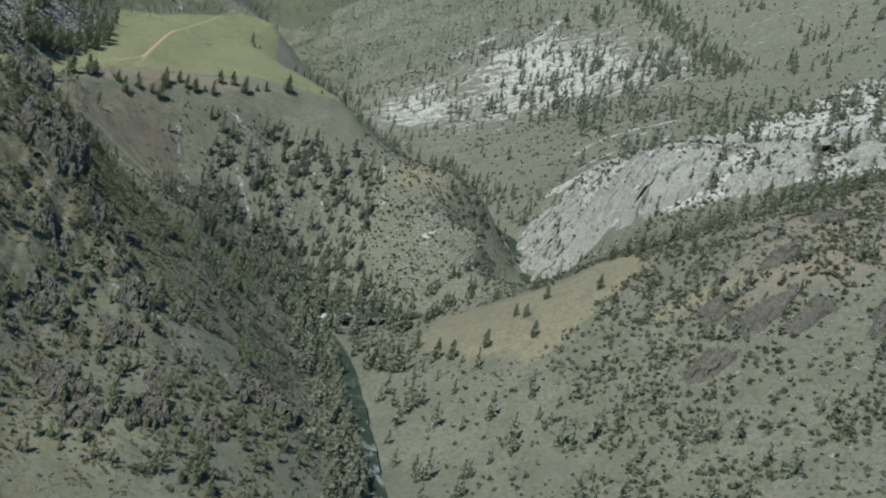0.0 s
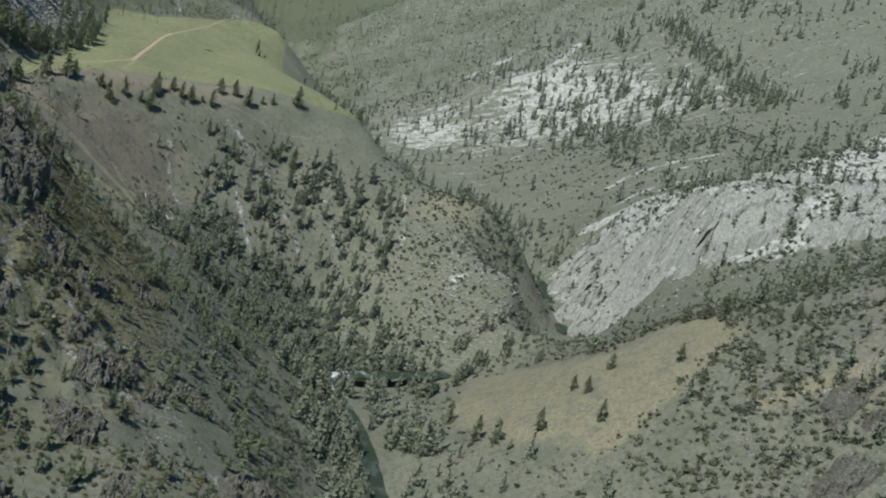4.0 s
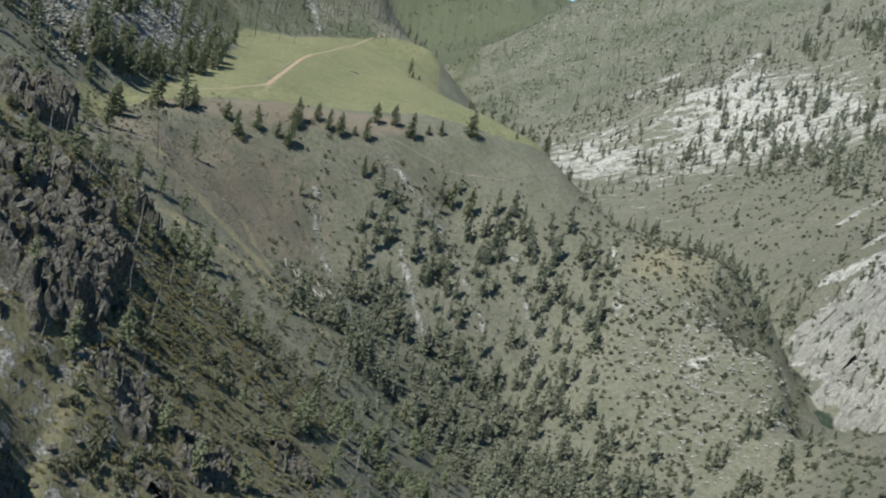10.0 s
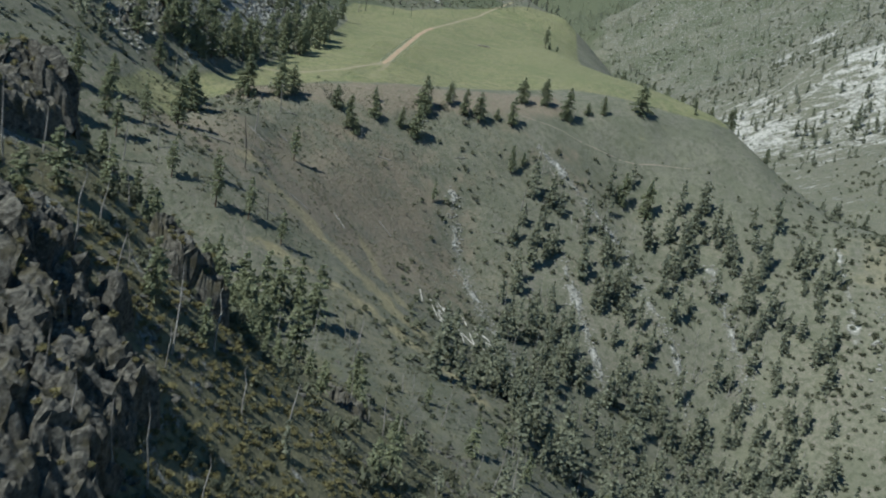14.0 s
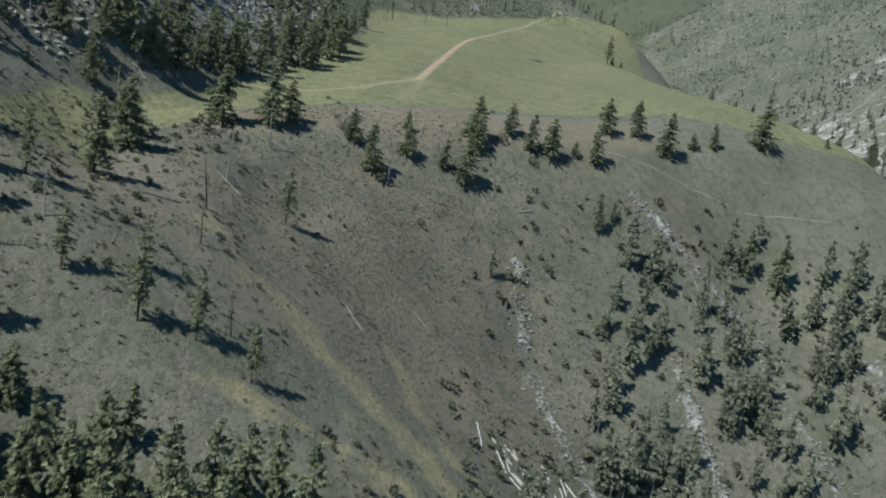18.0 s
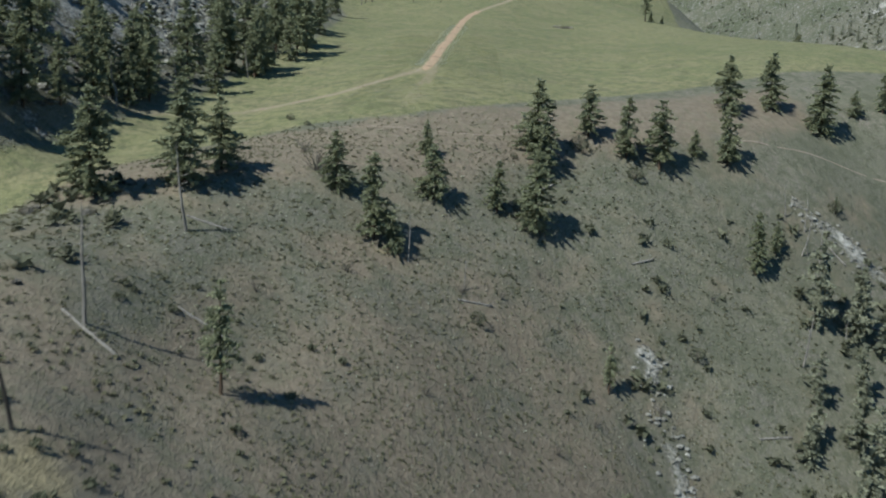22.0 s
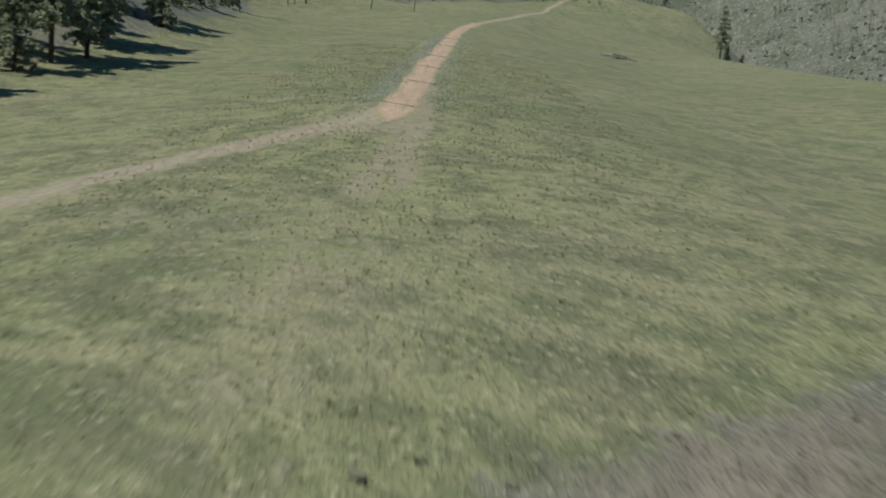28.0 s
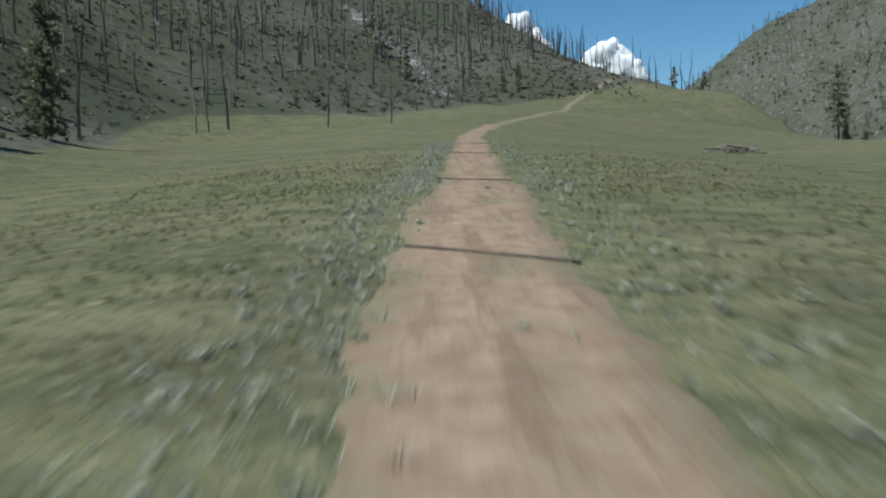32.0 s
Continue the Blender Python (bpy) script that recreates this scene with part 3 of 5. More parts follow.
def ground_sheet():
    xs = axis((-4400, -1200, 200), (-1200, -400, 40), (-400, -160, 12), (-160, -30, 3), (-30, -14, 1.6), (-14, 16, 0.7), (16, 40, 1.8), (40, 260, 3.2), (260, 520, 4), (520, 800, 10), (800, 1600, 32), (1600, 4600, 200))
    ys = axis((-3600, -1300, 150), (-1300, -960, 20), (-960, -600, 6), (-600, -120, 3.0), (-120, -66, 1.8), (-66, 130, 1.1), (130, 300, 2.2), (300, 480, 4), (480, 1000, 10), (1000, 2000, 28), (2000, 4900, 120))
    gx, gy = np.meshgrid(xs, ys)
    x, y = gx.ravel(), gy.ravel()
    z = ground(x, y)
    nx, ny = len(xs), len(ys)
    i = (np.arange(ny - 1)[:, None] * nx + np.arange(nx - 1)[None]).ravel()
    me = array_mesh("ground", np.stack([x, y, z], -1), np.stack([i, i + 1, i + nx + 1, i + nx], -1), GROUND, True)
    bench = bench_mask(x, y, GREEN, (-3, 4))
    bench = bench - 0.42 * blob(x, y, -7, -35, 9, 10)
    side = smooth(110, 40, x) * smooth(-190, -300, y)
    right = smooth(230, 300, x)
    slides = np.max([np.exp(-(near_line(x, y, s) / 4.0) ** 2) for s in SLIDES], 0)
    rock = 0.28 + 0.1 * side + 0.15 * right + 0.05 * smooth(-60, -120, x) - 0.12 * smooth(1800, 2600, y) + 0.04 * smooth(850, 1000, y) * smooth(1800, 1600, y) * smooth(230, 300, x) + 0.3 * smooth(-40, -64, x) * smooth(-140, -90, y) * smooth(150, 90, y) + 0.13 * blob(x, y, -8, -400, 30, 60) + 0.16 * blob(x, y, 55, -445, 36, 24) + 0.2 * blob(x, y, 105, -470, 30, 20) + 0.12 * slides + 0.03 * blob(x, y, 390, -420, 110, 90)
    rock -= 0.3 * bench_mask(x, y, TAWNY, (-8, 10)) + 0.25 * blob(x, y, 20, -110, 90, 60) + 0.2 * blob(x, y, 250, -330, 50, 45) + 0.2 * blob(x, y, 225, -40, 50, 50)
    cliff = bench_mask(x, y, CLIFF, (-14, 16))
    slab = bench_mask(x, y, SLABS, (-70, 60))
    ledges = np.max([np.exp(-(near_line(x, y, s) / 5.5) ** 2) for s in LEDGES], 0)
    old = np.maximum(blob(x, y, 475, -170, 150, 60, -44), blob(x, y, 580, -100, 170, 130))
    pale = 0.12 + 0.36 * ledges + 0.1 * slab + 0.43 * cliff * (0.86 + 0.3 * ripple(x, y, 30, 61)) + 0.1 * old + 0.26 * blob(x, y, 396, -50, 26, 120) + 0.12 * right * smooth(150, 420, y) + 0.15 * right * smooth(-150, 0, y) + 0.05 * blob(x, y, 560, 830, 140, 140) + 0.045 * blob(x, y, 540, 720, 230, 170) + 0.14 * blob(x, y, 360, 740, 60, 110) + 0.34 * blob(x, y, 243, -132, 26, 36) + 0.41 * slides + 0.24 * smooth(-48, -62, x) * smooth(-84, -74, y) * smooth(110, 80, y) * smooth(-130, -100, x) + 0.3 * np.exp(-(near_line(x, y, BURNT_SLIDE) / 7) ** 2)
    pale -= 0.1 * blob(x, y, 490, 230, 90, 90) + 0.25 * blob(x, y, 330, -330, 110, 60) - 0.1 * smooth(-90, -60, -x) * smooth(100, 200, y) + 0.05 * smooth(900, 1400, y) + 0.2 * smooth(1700, 2400, y)
    pale = np.minimum(pale, 0.6)
    brown = 0.32 * blob(x, y, 390, -400, 130, 100) + 0.4 * blob(x, y, 415, -365, 60, 40) + 0.5 * blob(x, y, 365, -440, 50, 30) + smooth(14, 2, near_line(x, y, [(-46, -104), (-20, -76), (0, -68), (16, -55), (40, -40), (75, -16)])) * 0.8 + 0.58 * blob(x, y, 18, -110, 56, 52) + 0.42 * blob(x, y, 0, -165, 45, 40) + 0.4 * blob(x, y, 85, -45, 50, 22) + 0.4 * blob(x, y, -50, -170, 26, 40)
    tan = 0.62 * bench_mask(x, y, TAWNY, (-8, 10)) + 0.6 * np.exp(-(near_line(x, y, [(248, -392), (284, -372), (320, -345), (326, -300)]) / 7) ** 2) + 0.8 * np.exp(-(near_line(x, y, [(300, -412), (345, -433), (372, -413), (400, -405), (440, -380)]) / 7) ** 2) + 0.7 * blob(x, y, 458, -305, 24, 12) + 0.65 * blob(x, y, 234, -52, 34, 30) + 0.35 * blob(x, y, 470, 220, 90, 90) + 0.55 * blob(x, y, 480, -345, 70, 40) + 0.5 * blob(x, y, 20, -215, 22, 50, 20)
    moss = 0.5 * blob(x, y, 12, -374, 20, 36) + 0.72 * smooth(100, 30, x) * smooth(-200, -300, y) * (1 - 0.5 * smooth(-430, -470, y)) + 0.1 * smooth(-100, -160, y) * smooth(200, 60, x) + 0.22 * smooth(-30, -50, x) * smooth(80, 150, y) + 0.25 * blob(x, y, -10, 420, 150, 170) + 0.3 * smooth(-40, -80, x) * smooth(-200, -100, y)
    straw = np.max([np.exp(-(near_line(x, y, s) / w) ** 2) for s, w in zip(STRAW, (3.2, 5.5, 3.0))], 0)
    worn = 0.3 * blob(x, y, 6, -40, 30, 14, 30) + np.exp(-(near_line(x, y, STRIP) / 1.7) ** 2) * 0.7 + (np.exp(-(near_line(x, y, BRANCH) / 1.9) ** 2) + np.exp(-(near_line(x, y, UPPER) / 1.9) ** 2)) * 0.8 + 0.22 * np.exp(-(near_line(x, y, [(-1.5, -58), (-0.5, -30), (0.4, -6)]) / 2.6) ** 2) + 0.75 * np.exp(-(near_line(x, y, [(-0.4, -30), (0.2, -22), (0.9, -8)]) / 0.5) ** 2) + 0.8 * np.exp(-(near_line(x, y, [(1.3, -28), (1.7, -18), (2.1, 0), (2.4, 22)]) / 0.5) ** 2) + 0.45 * blob(x, y, -1.5, -9, 3.2, 4.5)
    forest = 0.46 * smooth(1600, 2500, y) + 0.32 * smooth(850, 1150, y) * smooth(1900, 1600, y) + 0.12 * smooth(-60, -130, x) + 0.31 * smooth(90, 40, x) * smooth(130, 200, y) * smooth(900, 700, y)
    for name, values in (("bench", bench), ("forest", forest), ("rock", rock), ("pale", pale), ("brown", brown), ("tan", tan), ("straw", straw), ("moss", moss), ("worn", worn)):
        me.attributes.new(name, "FLOAT", "POINT").data.foreach_set("value", values.astype(np.float32))
    return tagged(new("ground", me), "canyon hillsides of dry grass, brush and rock with a green bench", "ground", kind="structure")


ground_sheet()


def ribbon(name, line, width, material, lift, label, category, step=0.8, wobble=0.0, fixed=None, edge=0.06, kind="structure", taper=0.0):
    """A strip laid along a line in plan, draped on the ground, with uneven sides."""
    pts = np.array(line, float)
    legs = np.hypot(*np.diff(pts, axis=0).T)
    along = np.r_[0, np.cumsum(legs)]
    s = np.arange(0, along[-1], step)
    c = np.stack([np.interp(s, along, pts[:, k]) for k in (0, 1)], -1)
    for _ in range(int(6 / step) + 3):
        c[1:-1] = (c[:-2] + 2 * c[1:-1] + c[2:]) / 4
    d = np.gradient(c, axis=0)
    d /= np.linalg.norm(d, axis=1)[:, None]
    side = np.stack([d[:, 1], -d[:, 0]], -1)
    cols = np.array([-1.0, -0.86, -0.5, 0.0, 0.5, 0.86, 1.0])
    left = width / 2 * (1 + wobble * (ripple(s, s * 0, 3.0, 21) * 0.6 + ripple(s, s * 0, 0.9, 22) * 0.4))
    right = width / 2 * (1 + wobble * (ripple(s, s * 0, 3.4, 23) * 0.6 + ripple(s, s * 0, 1.1, 24) * 0.4))
    if taper:
        left, right = left * (0.12 + 0.88 * smooth(0, taper, s)), right * (0.12 + 0.88 * smooth(0, taper, s))
    verts = []
    for u in cols:
        off = (left if u < 0 else right) * u
        p = c + side * off[:, None]
        z = fixed(s / along[-1]) if fixed else ground(p[:, 0], p[:, 1])
        verts.append(np.c_[p, z + lift - (edge if abs(u) == 1 else 0)])
    n, m = len(s), len(cols)
    v = np.stack(verts, 1).reshape(-1, 3)
    i = (np.arange(n - 1)[:, None] * m + np.arange(m - 1)[None]).ravel()
    me = array_mesh(name, v, np.stack([i, i + 1, i + m + 1, i + m], -1), material, True)
    me.attributes.new("across", "FLOAT", "POINT").data.foreach_set("value", np.tile(cols, n).astype(np.float32))
    me.attributes.new("fade", "FLOAT", "POINT").data.foreach_set("value", np.repeat(np.exp(-s / 3.0), m).astype(np.float32))
    if fixed:
        rapid = np.clip(blob(v[:, 0], v[:, 1], 140, -232, 40, 30) + 0.22 * smooth(-380, -430, v[:, 1]) + 0.08, 0, 1)
        me.attributes.new("rapid", "FLOAT", "POINT").data.foreach_set("value", rapid.astype(np.float32))
    return tagged(new(name, me), label, category, kind=kind)


ribbon("road", [(-32, -42), (-16, -32), (-8.6, -18.5), (-5.0, -13.2), (-2.4, -8.6), (-0.6, -5), (0.1, -2)][::-1], 3.2, BRANCH_DIRT, 0.02, "faint grey-brown side track bending off over the grass", "dirt track", 0.3, 0.5, taper=2.0)
ribbon("road", STRIP, 3.0, TRACK, 0.03, "reddish bare dirt track of the airstrip over the bench", "dirt track", 0.3, 0.22, taper=3.0)
ribbon("road", UPPER[::-1], 1.9, UPPER_DIRT, 0.025, "pale continuation of the dirt track up the bench", "dirt track", 0.5, 0.5)
RIVER_LINE = [(150, 2200), (175, 1600), (190, 1200), (215, 850), (270, 560), (325, 360), (345, 200), (362, 60), (345, -60), (295, -155), (215, -208), (150, -235), (163, -320), (160, -450), (155, -600), (165, -900), (175, -1400), (180, -2600)]
RIVER_Z = [10, -15, -40, -62, -80, -90, -97, -104, -112, -120, -126, -129, -130, -131, -134, -138, -142, -150]


def river_level():
    p = np.array(RIVER_LINE, float)
    a = np.r_[0, np.cumsum(np.hypot(*np.diff(p, axis=0).T))]
    return lambda u: np.interp(u, a / a[-1], RIVER_Z) + 4.2


ribbon("water", RIVER_LINE, 10.5, WATER, 0.0, "dark green river with white rapids in the canyon", "river", 9.0, 0.2, river_level(), 0.0)

# ---- trees ----
def pine_shape(rng, whorls=15, full=1.0, bare=0.14, needles=7, broad=1.0):
    """Trunk and crown of a pine one metre high: uneven whorls of boughs set with needle tufts, widest low down, blunt at the top."""
    trunk = tube([(0, 0, -0.03), (0.004, 0, 0.3), (-0.003, 0.004, 0.65), (0, 0, 0.97)], [0.018, 0.014, 0.009, 0.002], 6)
    parts = []
    gap = rng.uniform(0, 2 * math.pi)
    for w in range(whorls):
        h = bare + (0.975 - bare) * (w / (whorls - 1)) ** 0.95 + rng.normal(0, 0.012)
        u = min(1.0, max(0.0, (h - bare) / (1 - bare)))
        reach = full * 0.215 * (1 - u**2.0) ** 0.85 * (0.75 + 0.25 * min(1.0, u / 0.15)) * rng.uniform(0.8, 1.15) + 0.02
        for b in range(rng.integers(8, 11) if h < 0.85 else 6):
            a = rng.uniform(0, 2 * math.pi)
            r = reach * rng.uniform(0.5, 1.2) * (1 - 0.3 * max(0.0, math.cos(a - gap - 5 * u)))
            out = np.array([math.cos(a), math.sin(a), 0.0])
            rise = rng.normal(0.0, 0.03) + 0.05 * u
            n = max(2, int(r / 0.021))
            for i in range(n):
                v = (i + 0.6) / n
                c = out * r * v + (0, 0, h - 0.05 * v * v + rise * v + rng.normal(0, 0.01))
                for k in range(needles):
                    d = out * rng.uniform(0.1, 0.9) + rng.normal(0, 0.55, 3) * (1, 1, 0.8) + (0, 0, 0.15)
                    d /= np.linalg.norm(d)
                    q = np.cross(d, rng.normal(0, 1, 3))
                    q /= np.linalg.norm(q)
                    long, wide = rng.uniform(0.026, 0.054), rng.uniform(0.008, 0.016) * broad
                    parts.append((np.array([c - d * long * 0.35 + q * wide, c - d * long * 0.35 - q * wide, c + d * long + q * wide * 0.3]), np.array([[0, 1, 2]])))
    return trunk, join(parts)


def bush_shape(rng, tufts=260, leafy=True):
    """Stems and foliage of a round bush one metre high."""
    stems = []
    for _ in range(16):
        a, t = rng.uniform(0, 2 * math.pi), rng.uniform(0.1, 0.75)
        tip = np.array([math.cos(a) * t, math.sin(a) * t, rng.uniform(0.55, 1.0)])
        stems.append(tube([(0, 0, -0.05), tip * (0.5, 0.5, 0.55), tip], [0.018, 0.011, 0.003], 4))
    parts = []
    for _ in range(tufts):
        d = rng.normal(0, 1, 3) * (1, 1, 0.8)
        d /= np.linalg.norm(d)
        c = np.array([0, 0, 0.52]) + d * (0.62, 0.62, 0.46) * rng.uniform(0.55, 1) ** 0.5
        q, e = rng.normal(0, 1, 3), rng.normal(0, 1, 3)
        s = rng.uniform(0.04, 0.1) if leafy else rng.uniform(0.02, 0.04)
        parts.append((np.array([c + q * s * 0.6, c + e * s * 0.6, c - (q + e) * s * 0.5]), np.array([[0, 1, 2]])))
    return join(stems), join(parts)


def snag_shape(rng, stubs=7):
    """A dead trunk one metre high and its broken boughs."""
    bend = rng.normal(0, 0.012, (4, 2))
    line = [(0, 0, -0.02)] + [(bend[i, 0], bend[i, 1], h) for i, h in enumerate((0.3, 0.6, 0.85, 1.0))]
    trunk = tube(line, [0.015, 0.012, 0.009, 0.005, 0.0015], 6)
    boughs = []
    for _ in range(stubs):
        h, a, r = rng.uniform(0.3, 0.95), rng.uniform(0, 2 * math.pi), rng.uniform(0.03, 0.11)
        boughs.append(tube([(0, 0, h), (math.cos(a) * r, math.sin(a) * r, h + rng.uniform(-0.03, 0.04))], [0.004, 0.0012], 4))
    return trunk, join(boughs)


def kind_of_tree(name, shape, first, second, low, high, label, category, group, part_label=""):
    """The pattern for a tree: an Empty with two parts. Meshes are shared by all its copies."""
    return (array_mesh(low, *shape[0], first), array_mesh(high, *shape[1], second), name, low, high, label, category, group)


def plant(kind, x, y, height, girth=1.0, turn=None, tilt=(0, 0), label=""):
    low_mesh, high_mesh, name, low, high, text, category, group = kind
    root = tagged(new(name), label or text, category, group)
    under(low, low_mesh, root)
    under(high, high_mesh, root)
    z = float(ground(x, y)[0]) - 0.12
    root.matrix_basis = pose(x, y, z, tilt[0], tilt[1], RNG.uniform(0, 360) if turn is None else turn) @ Matrix.Diagonal((height * girth, height * girth, height, 1))
    return root


r = np.random.default_rng(11)
PINES = [kind_of_tree("pine_tree", pine_shape(r, w, f, b), BARK, PINE, "trunk", "crown", "green pine with a tapering ragged crown on a dry slope", "pine tree", "pines")
         for w, f, b in ((16, 1.05, 0.06), (14, 1.25, 0.09), (15, 0.9, 0.12), (13, 1.15, 0.18), (17, 1.0, 0.04))]
SLOPE_PINES = [kind_of_tree("pine_tree", pine_shape(r, w, f, b, 5, 1.2), BARK, PINE, "trunk", "crown", "green pine with a tapering ragged crown on a dry slope", "pine tree", "pines")
               for w, f, b in ((14, 1.05, 0.08), (13, 1.2, 0.12), (14, 0.85, 0.18), (12, 1.1, 0.24), (15, 0.95, 0.05))]
THIN = kind_of_tree("pine_tree", pine_shape(r, 11, 0.75, 0.26, 4), BARK, PINE, "trunk", "crown", "thin half-dead pine with sparse grey-green boughs", "pine tree", "pines")
BUSHES = [kind_of_tree("bush", bush_shape(r, n, l), TWIG, m, "branchwork", "foliage", t, "bush", "bushes")
          for n, l, m, t in ((320, True, SHRUB, "round dark green bush on the brown slope"), (120, False, SHRUB, "leafless grey twiggy bush on the dry slope"))]
SNAGS = [kind_of_tree("dead_tree", snag_shape(r, n), m, m, "trunk", "bare_crown", t, "dead tree", "dead trees")
         for n, m, t in ((7, SILVER, "bare silver-grey dead tree trunk with broken boughs"), (5, CHAR, "charred black dead tree trunk on the burnt hill"), (10, CHAR, "burnt dead tree with thin bare boughs"), (3, SILVER, "pale dead tree pole without bark"))]

# pines along the rim of the bench: x, y, height, pattern
for x, y, h, k in ((-40, -107, 14.2, 0), (-29.5, -100, 14.3, 0), (-26, -92, 10.5, 1), (-46.1, -173.7, 14.3, 2), (-49.2, -149, 14.2, 0), (-51.6, -140, 10.5, 1), (-9.6, -87.8, 8.6, 1)):
    plant(PINES[k], x, y, h, 1.3, label="dense green pine at the rim of the bench")
for x, y, h, k in ((-3.2, -94.5, 12.2, 2), (-0.2, -95, 5.6, 1), (4.8, -81, 8.5, 1), (22, -59.8, 13.0, 4), (23.2, -62.8, 9.0, 1), (21.4, -76.5, 12.6, 4), (15.1, -76.6, 8.1, 2), (32, -50.4, 9.3, 3)):
    plant(PINES[k], x, y, h, 1.3, label="tall green pine on the brown slope below the rim")
for x, y, h, k in ((38.8, -53, 10.8, 2), (45, -52.5, 12.2, 3), (62.8, -25.9, 11, 1), (59.2, -44.4, 11.8, 2), (52.6, -46, 5, 1), (73, -19.7, 11.5, 0), (83.5, -22, 14, 4), (93.5, -12.2, 5.7, 1), (100.6, -9.2, 8.6, 2), (119, 1.5, 15.2, 1)):
    plant(PINES[k], x, y, h, 1.25, label="green pine in the row along the bench rim")
for x, y, h, k in ((3.2, -71, 5.6, 1), (3.6, -71.8, 3.8, 0), (61.2, -63.4, 10.9, 2), (112, -40, 14.6, 0), (123, -41, 16.5, 0), (66, -58, 6, 3), (81, -43, 3, 1), (92, 258, 5, 1), (98, 262, 4, 1), (-36, 79, 11, 0)):
    plant(PINES[k], x, y, h, label="lone green pine on the open slope")
for x, y, h in ((-15.3, -138.4, 12.6), (-24.7, -207.4, 14), (-16.2, -203.2, 12), (-6.4, -203, 10), (-50.7, -192.7, 12), (-37.4, -207.7, 11), (-54, -206, 12), (-28, -196, 9), (32.6, -94, 8), (88.8, 254, 16)):
    plant(THIN, x, y, h)
for x, y, h, k in ((-16, -78, 2.9, 1), (-13, -85, 4.6, 1), (30, -55, 3, 0), (80.9, -43.3, 2.6, 0), (40, -57, 2.6, 0), (10, -95.7, 2.4, 1), (12.5, -99, 2.0, 0), (48, -82, 2.2, 0), (18, -63, 1.1, 0), (7.7, -66, 0.8, 0), (-22, -56, 1.3, 0), (26, -38, 1.2, 0), (12, -61, 0.8, 0), (-18, -62, 1.0, 0), (22, -84, 1.8, 1), (28, -88, 2.2, 1), (35, -80, 1.6, 1), (41, -92, 2.4, 1), (16, -92, 1.6, 1), (30, -101, 2.2, 1), (46, -100, 2.0, 1), (52, -72, 1.8, 1), (24, -110, 2.4, 1), (38, -112, 2.0, 1), (-6, -104, 2.2, 1), (-16, -116, 2.4, 1), (6, -118, 2.0, 1)):
    plant(BUSHES[k], x, y, h)
for x, y, h, k, tx, ty in ((-28.9, -140.8, 13.2, 0, 3, 7), (-26.1, -111.3, 11.8, 0, 0, 8), (-26.9, -163.4, 10.8, 1, 0, -9), (-23.8, -177.1, 8.6, 1, 2, -6), (-49.5, -212, 11, 0, 2, 3), (-44, -200, 9, 0, 0, -4), (-12, -196, 8, 1, 3, 5), (2, -95.2, 7, 0, 0, 2), (10.3, -94.9, 5.3, 0, 0, 5), (67.3, -75.2, 10, 0, 4, 6), (34, -60, 3, 3, 0, -4)):
    plant(SNAGS[k], x, y, h, 1.3, None, (tx, ty), "grey dead tree leaning on the dry slope")


def scatter(count, x0, x1, y0, y1, chance, seed):
    """Random places in a stretch of the plan, kept where chance(x, y) says so."""
    rng = np.random.default_rng(seed)
    x, y = rng.uniform(x0, x1, count * 6), rng.uniform(y0, y1, count * 6)
    ok = rng.uniform(0, 1, count * 6) < chance(x, y)
    return x[ok][:count], y[ok][:count]


def clumpy(x, y, size, seed, low, high):
    return smooth(low, high, ripple(x, y, size, seed) * 0.7 + ripple(x, y, size * 0.4, seed + 50) * 0.45)


# the wood on the foot of the hill beside the bench
def beside_bench(x, y):
    edge = np.interp(y, (-125, -92, -34, -15, 36, 75, 110), (-70, -58, -46, -36, -31, -40, -60))
    return smooth(0, -4, x - edge) * (0.35 + 0.65 * smooth(-30, -4, x - edge)) * (0.25 + 0.75 * clumpy(x, y, 18, 31, -0.4, 0.3))


for x, y in zip(*scatter(72, -120, -28, -125, 92, beside_bench, 5)):
    k = RNG.integers(0, 5)
    plant(SLOPE_PINES[k], x, y, RNG.uniform(10, 18), RNG.uniform(0.85, 1.1), label="dark green pine in the wood beside the bench")


for i, (x, y) in enumerate(((-62, -88), (-61, -78), (-58, -70), (-64, -66), (-56, -60), (-53, -50), (-60, -48), (-51, -44), (-47, -36), (-54, -33), (-43, -25), (-50, -20), (-39, -4), (-46, -8), (-40, 8), (-36, 26), (-42, 40), (-37, 55), (-37, 86), (-68, -96), (-72, -84))):
    plant(SLOPE_PINES[i % 5], x, y, 10 + (i * 37 % 8), 1.0, label="green pine at the foot of the hill beside the grass")
# pines just below the far border of the bench
for x, y, h, k in ((172, 44, 12, 1), (176, 58, 9, 0), (168, 72, 10, 2), (163, 92, 11, 0), (158, 104, 9, 1), (152, 118, 11, 4), (146, 132, 9, 2), (141, 146, 8, 0), (150, 30, 4, 1), (133, 165, 8, 3), (186, 20, 8, 1)):
    plant(SLOPE_PINES[k], x, y, h, 1.1, label="green pine just below the border of the bench")

# where pines stand on the rock rib of the canyon side and in the side gully
def rib_chance(x, y):
    bare = np.maximum(1.1 * blob(x, y, 12, -374, 18, 34), 0.8 * blob(x, y, 40, -440, 18, 16))
    return (0.1 + 0.9 * clumpy(x, y, 26, 33, -0.2, 0.35)) * (1 - 0.85 * bare) * smooth(9, 14, near_line(x, y, [(150, -235), (163, -320), (160, -450), (155, -600)]))


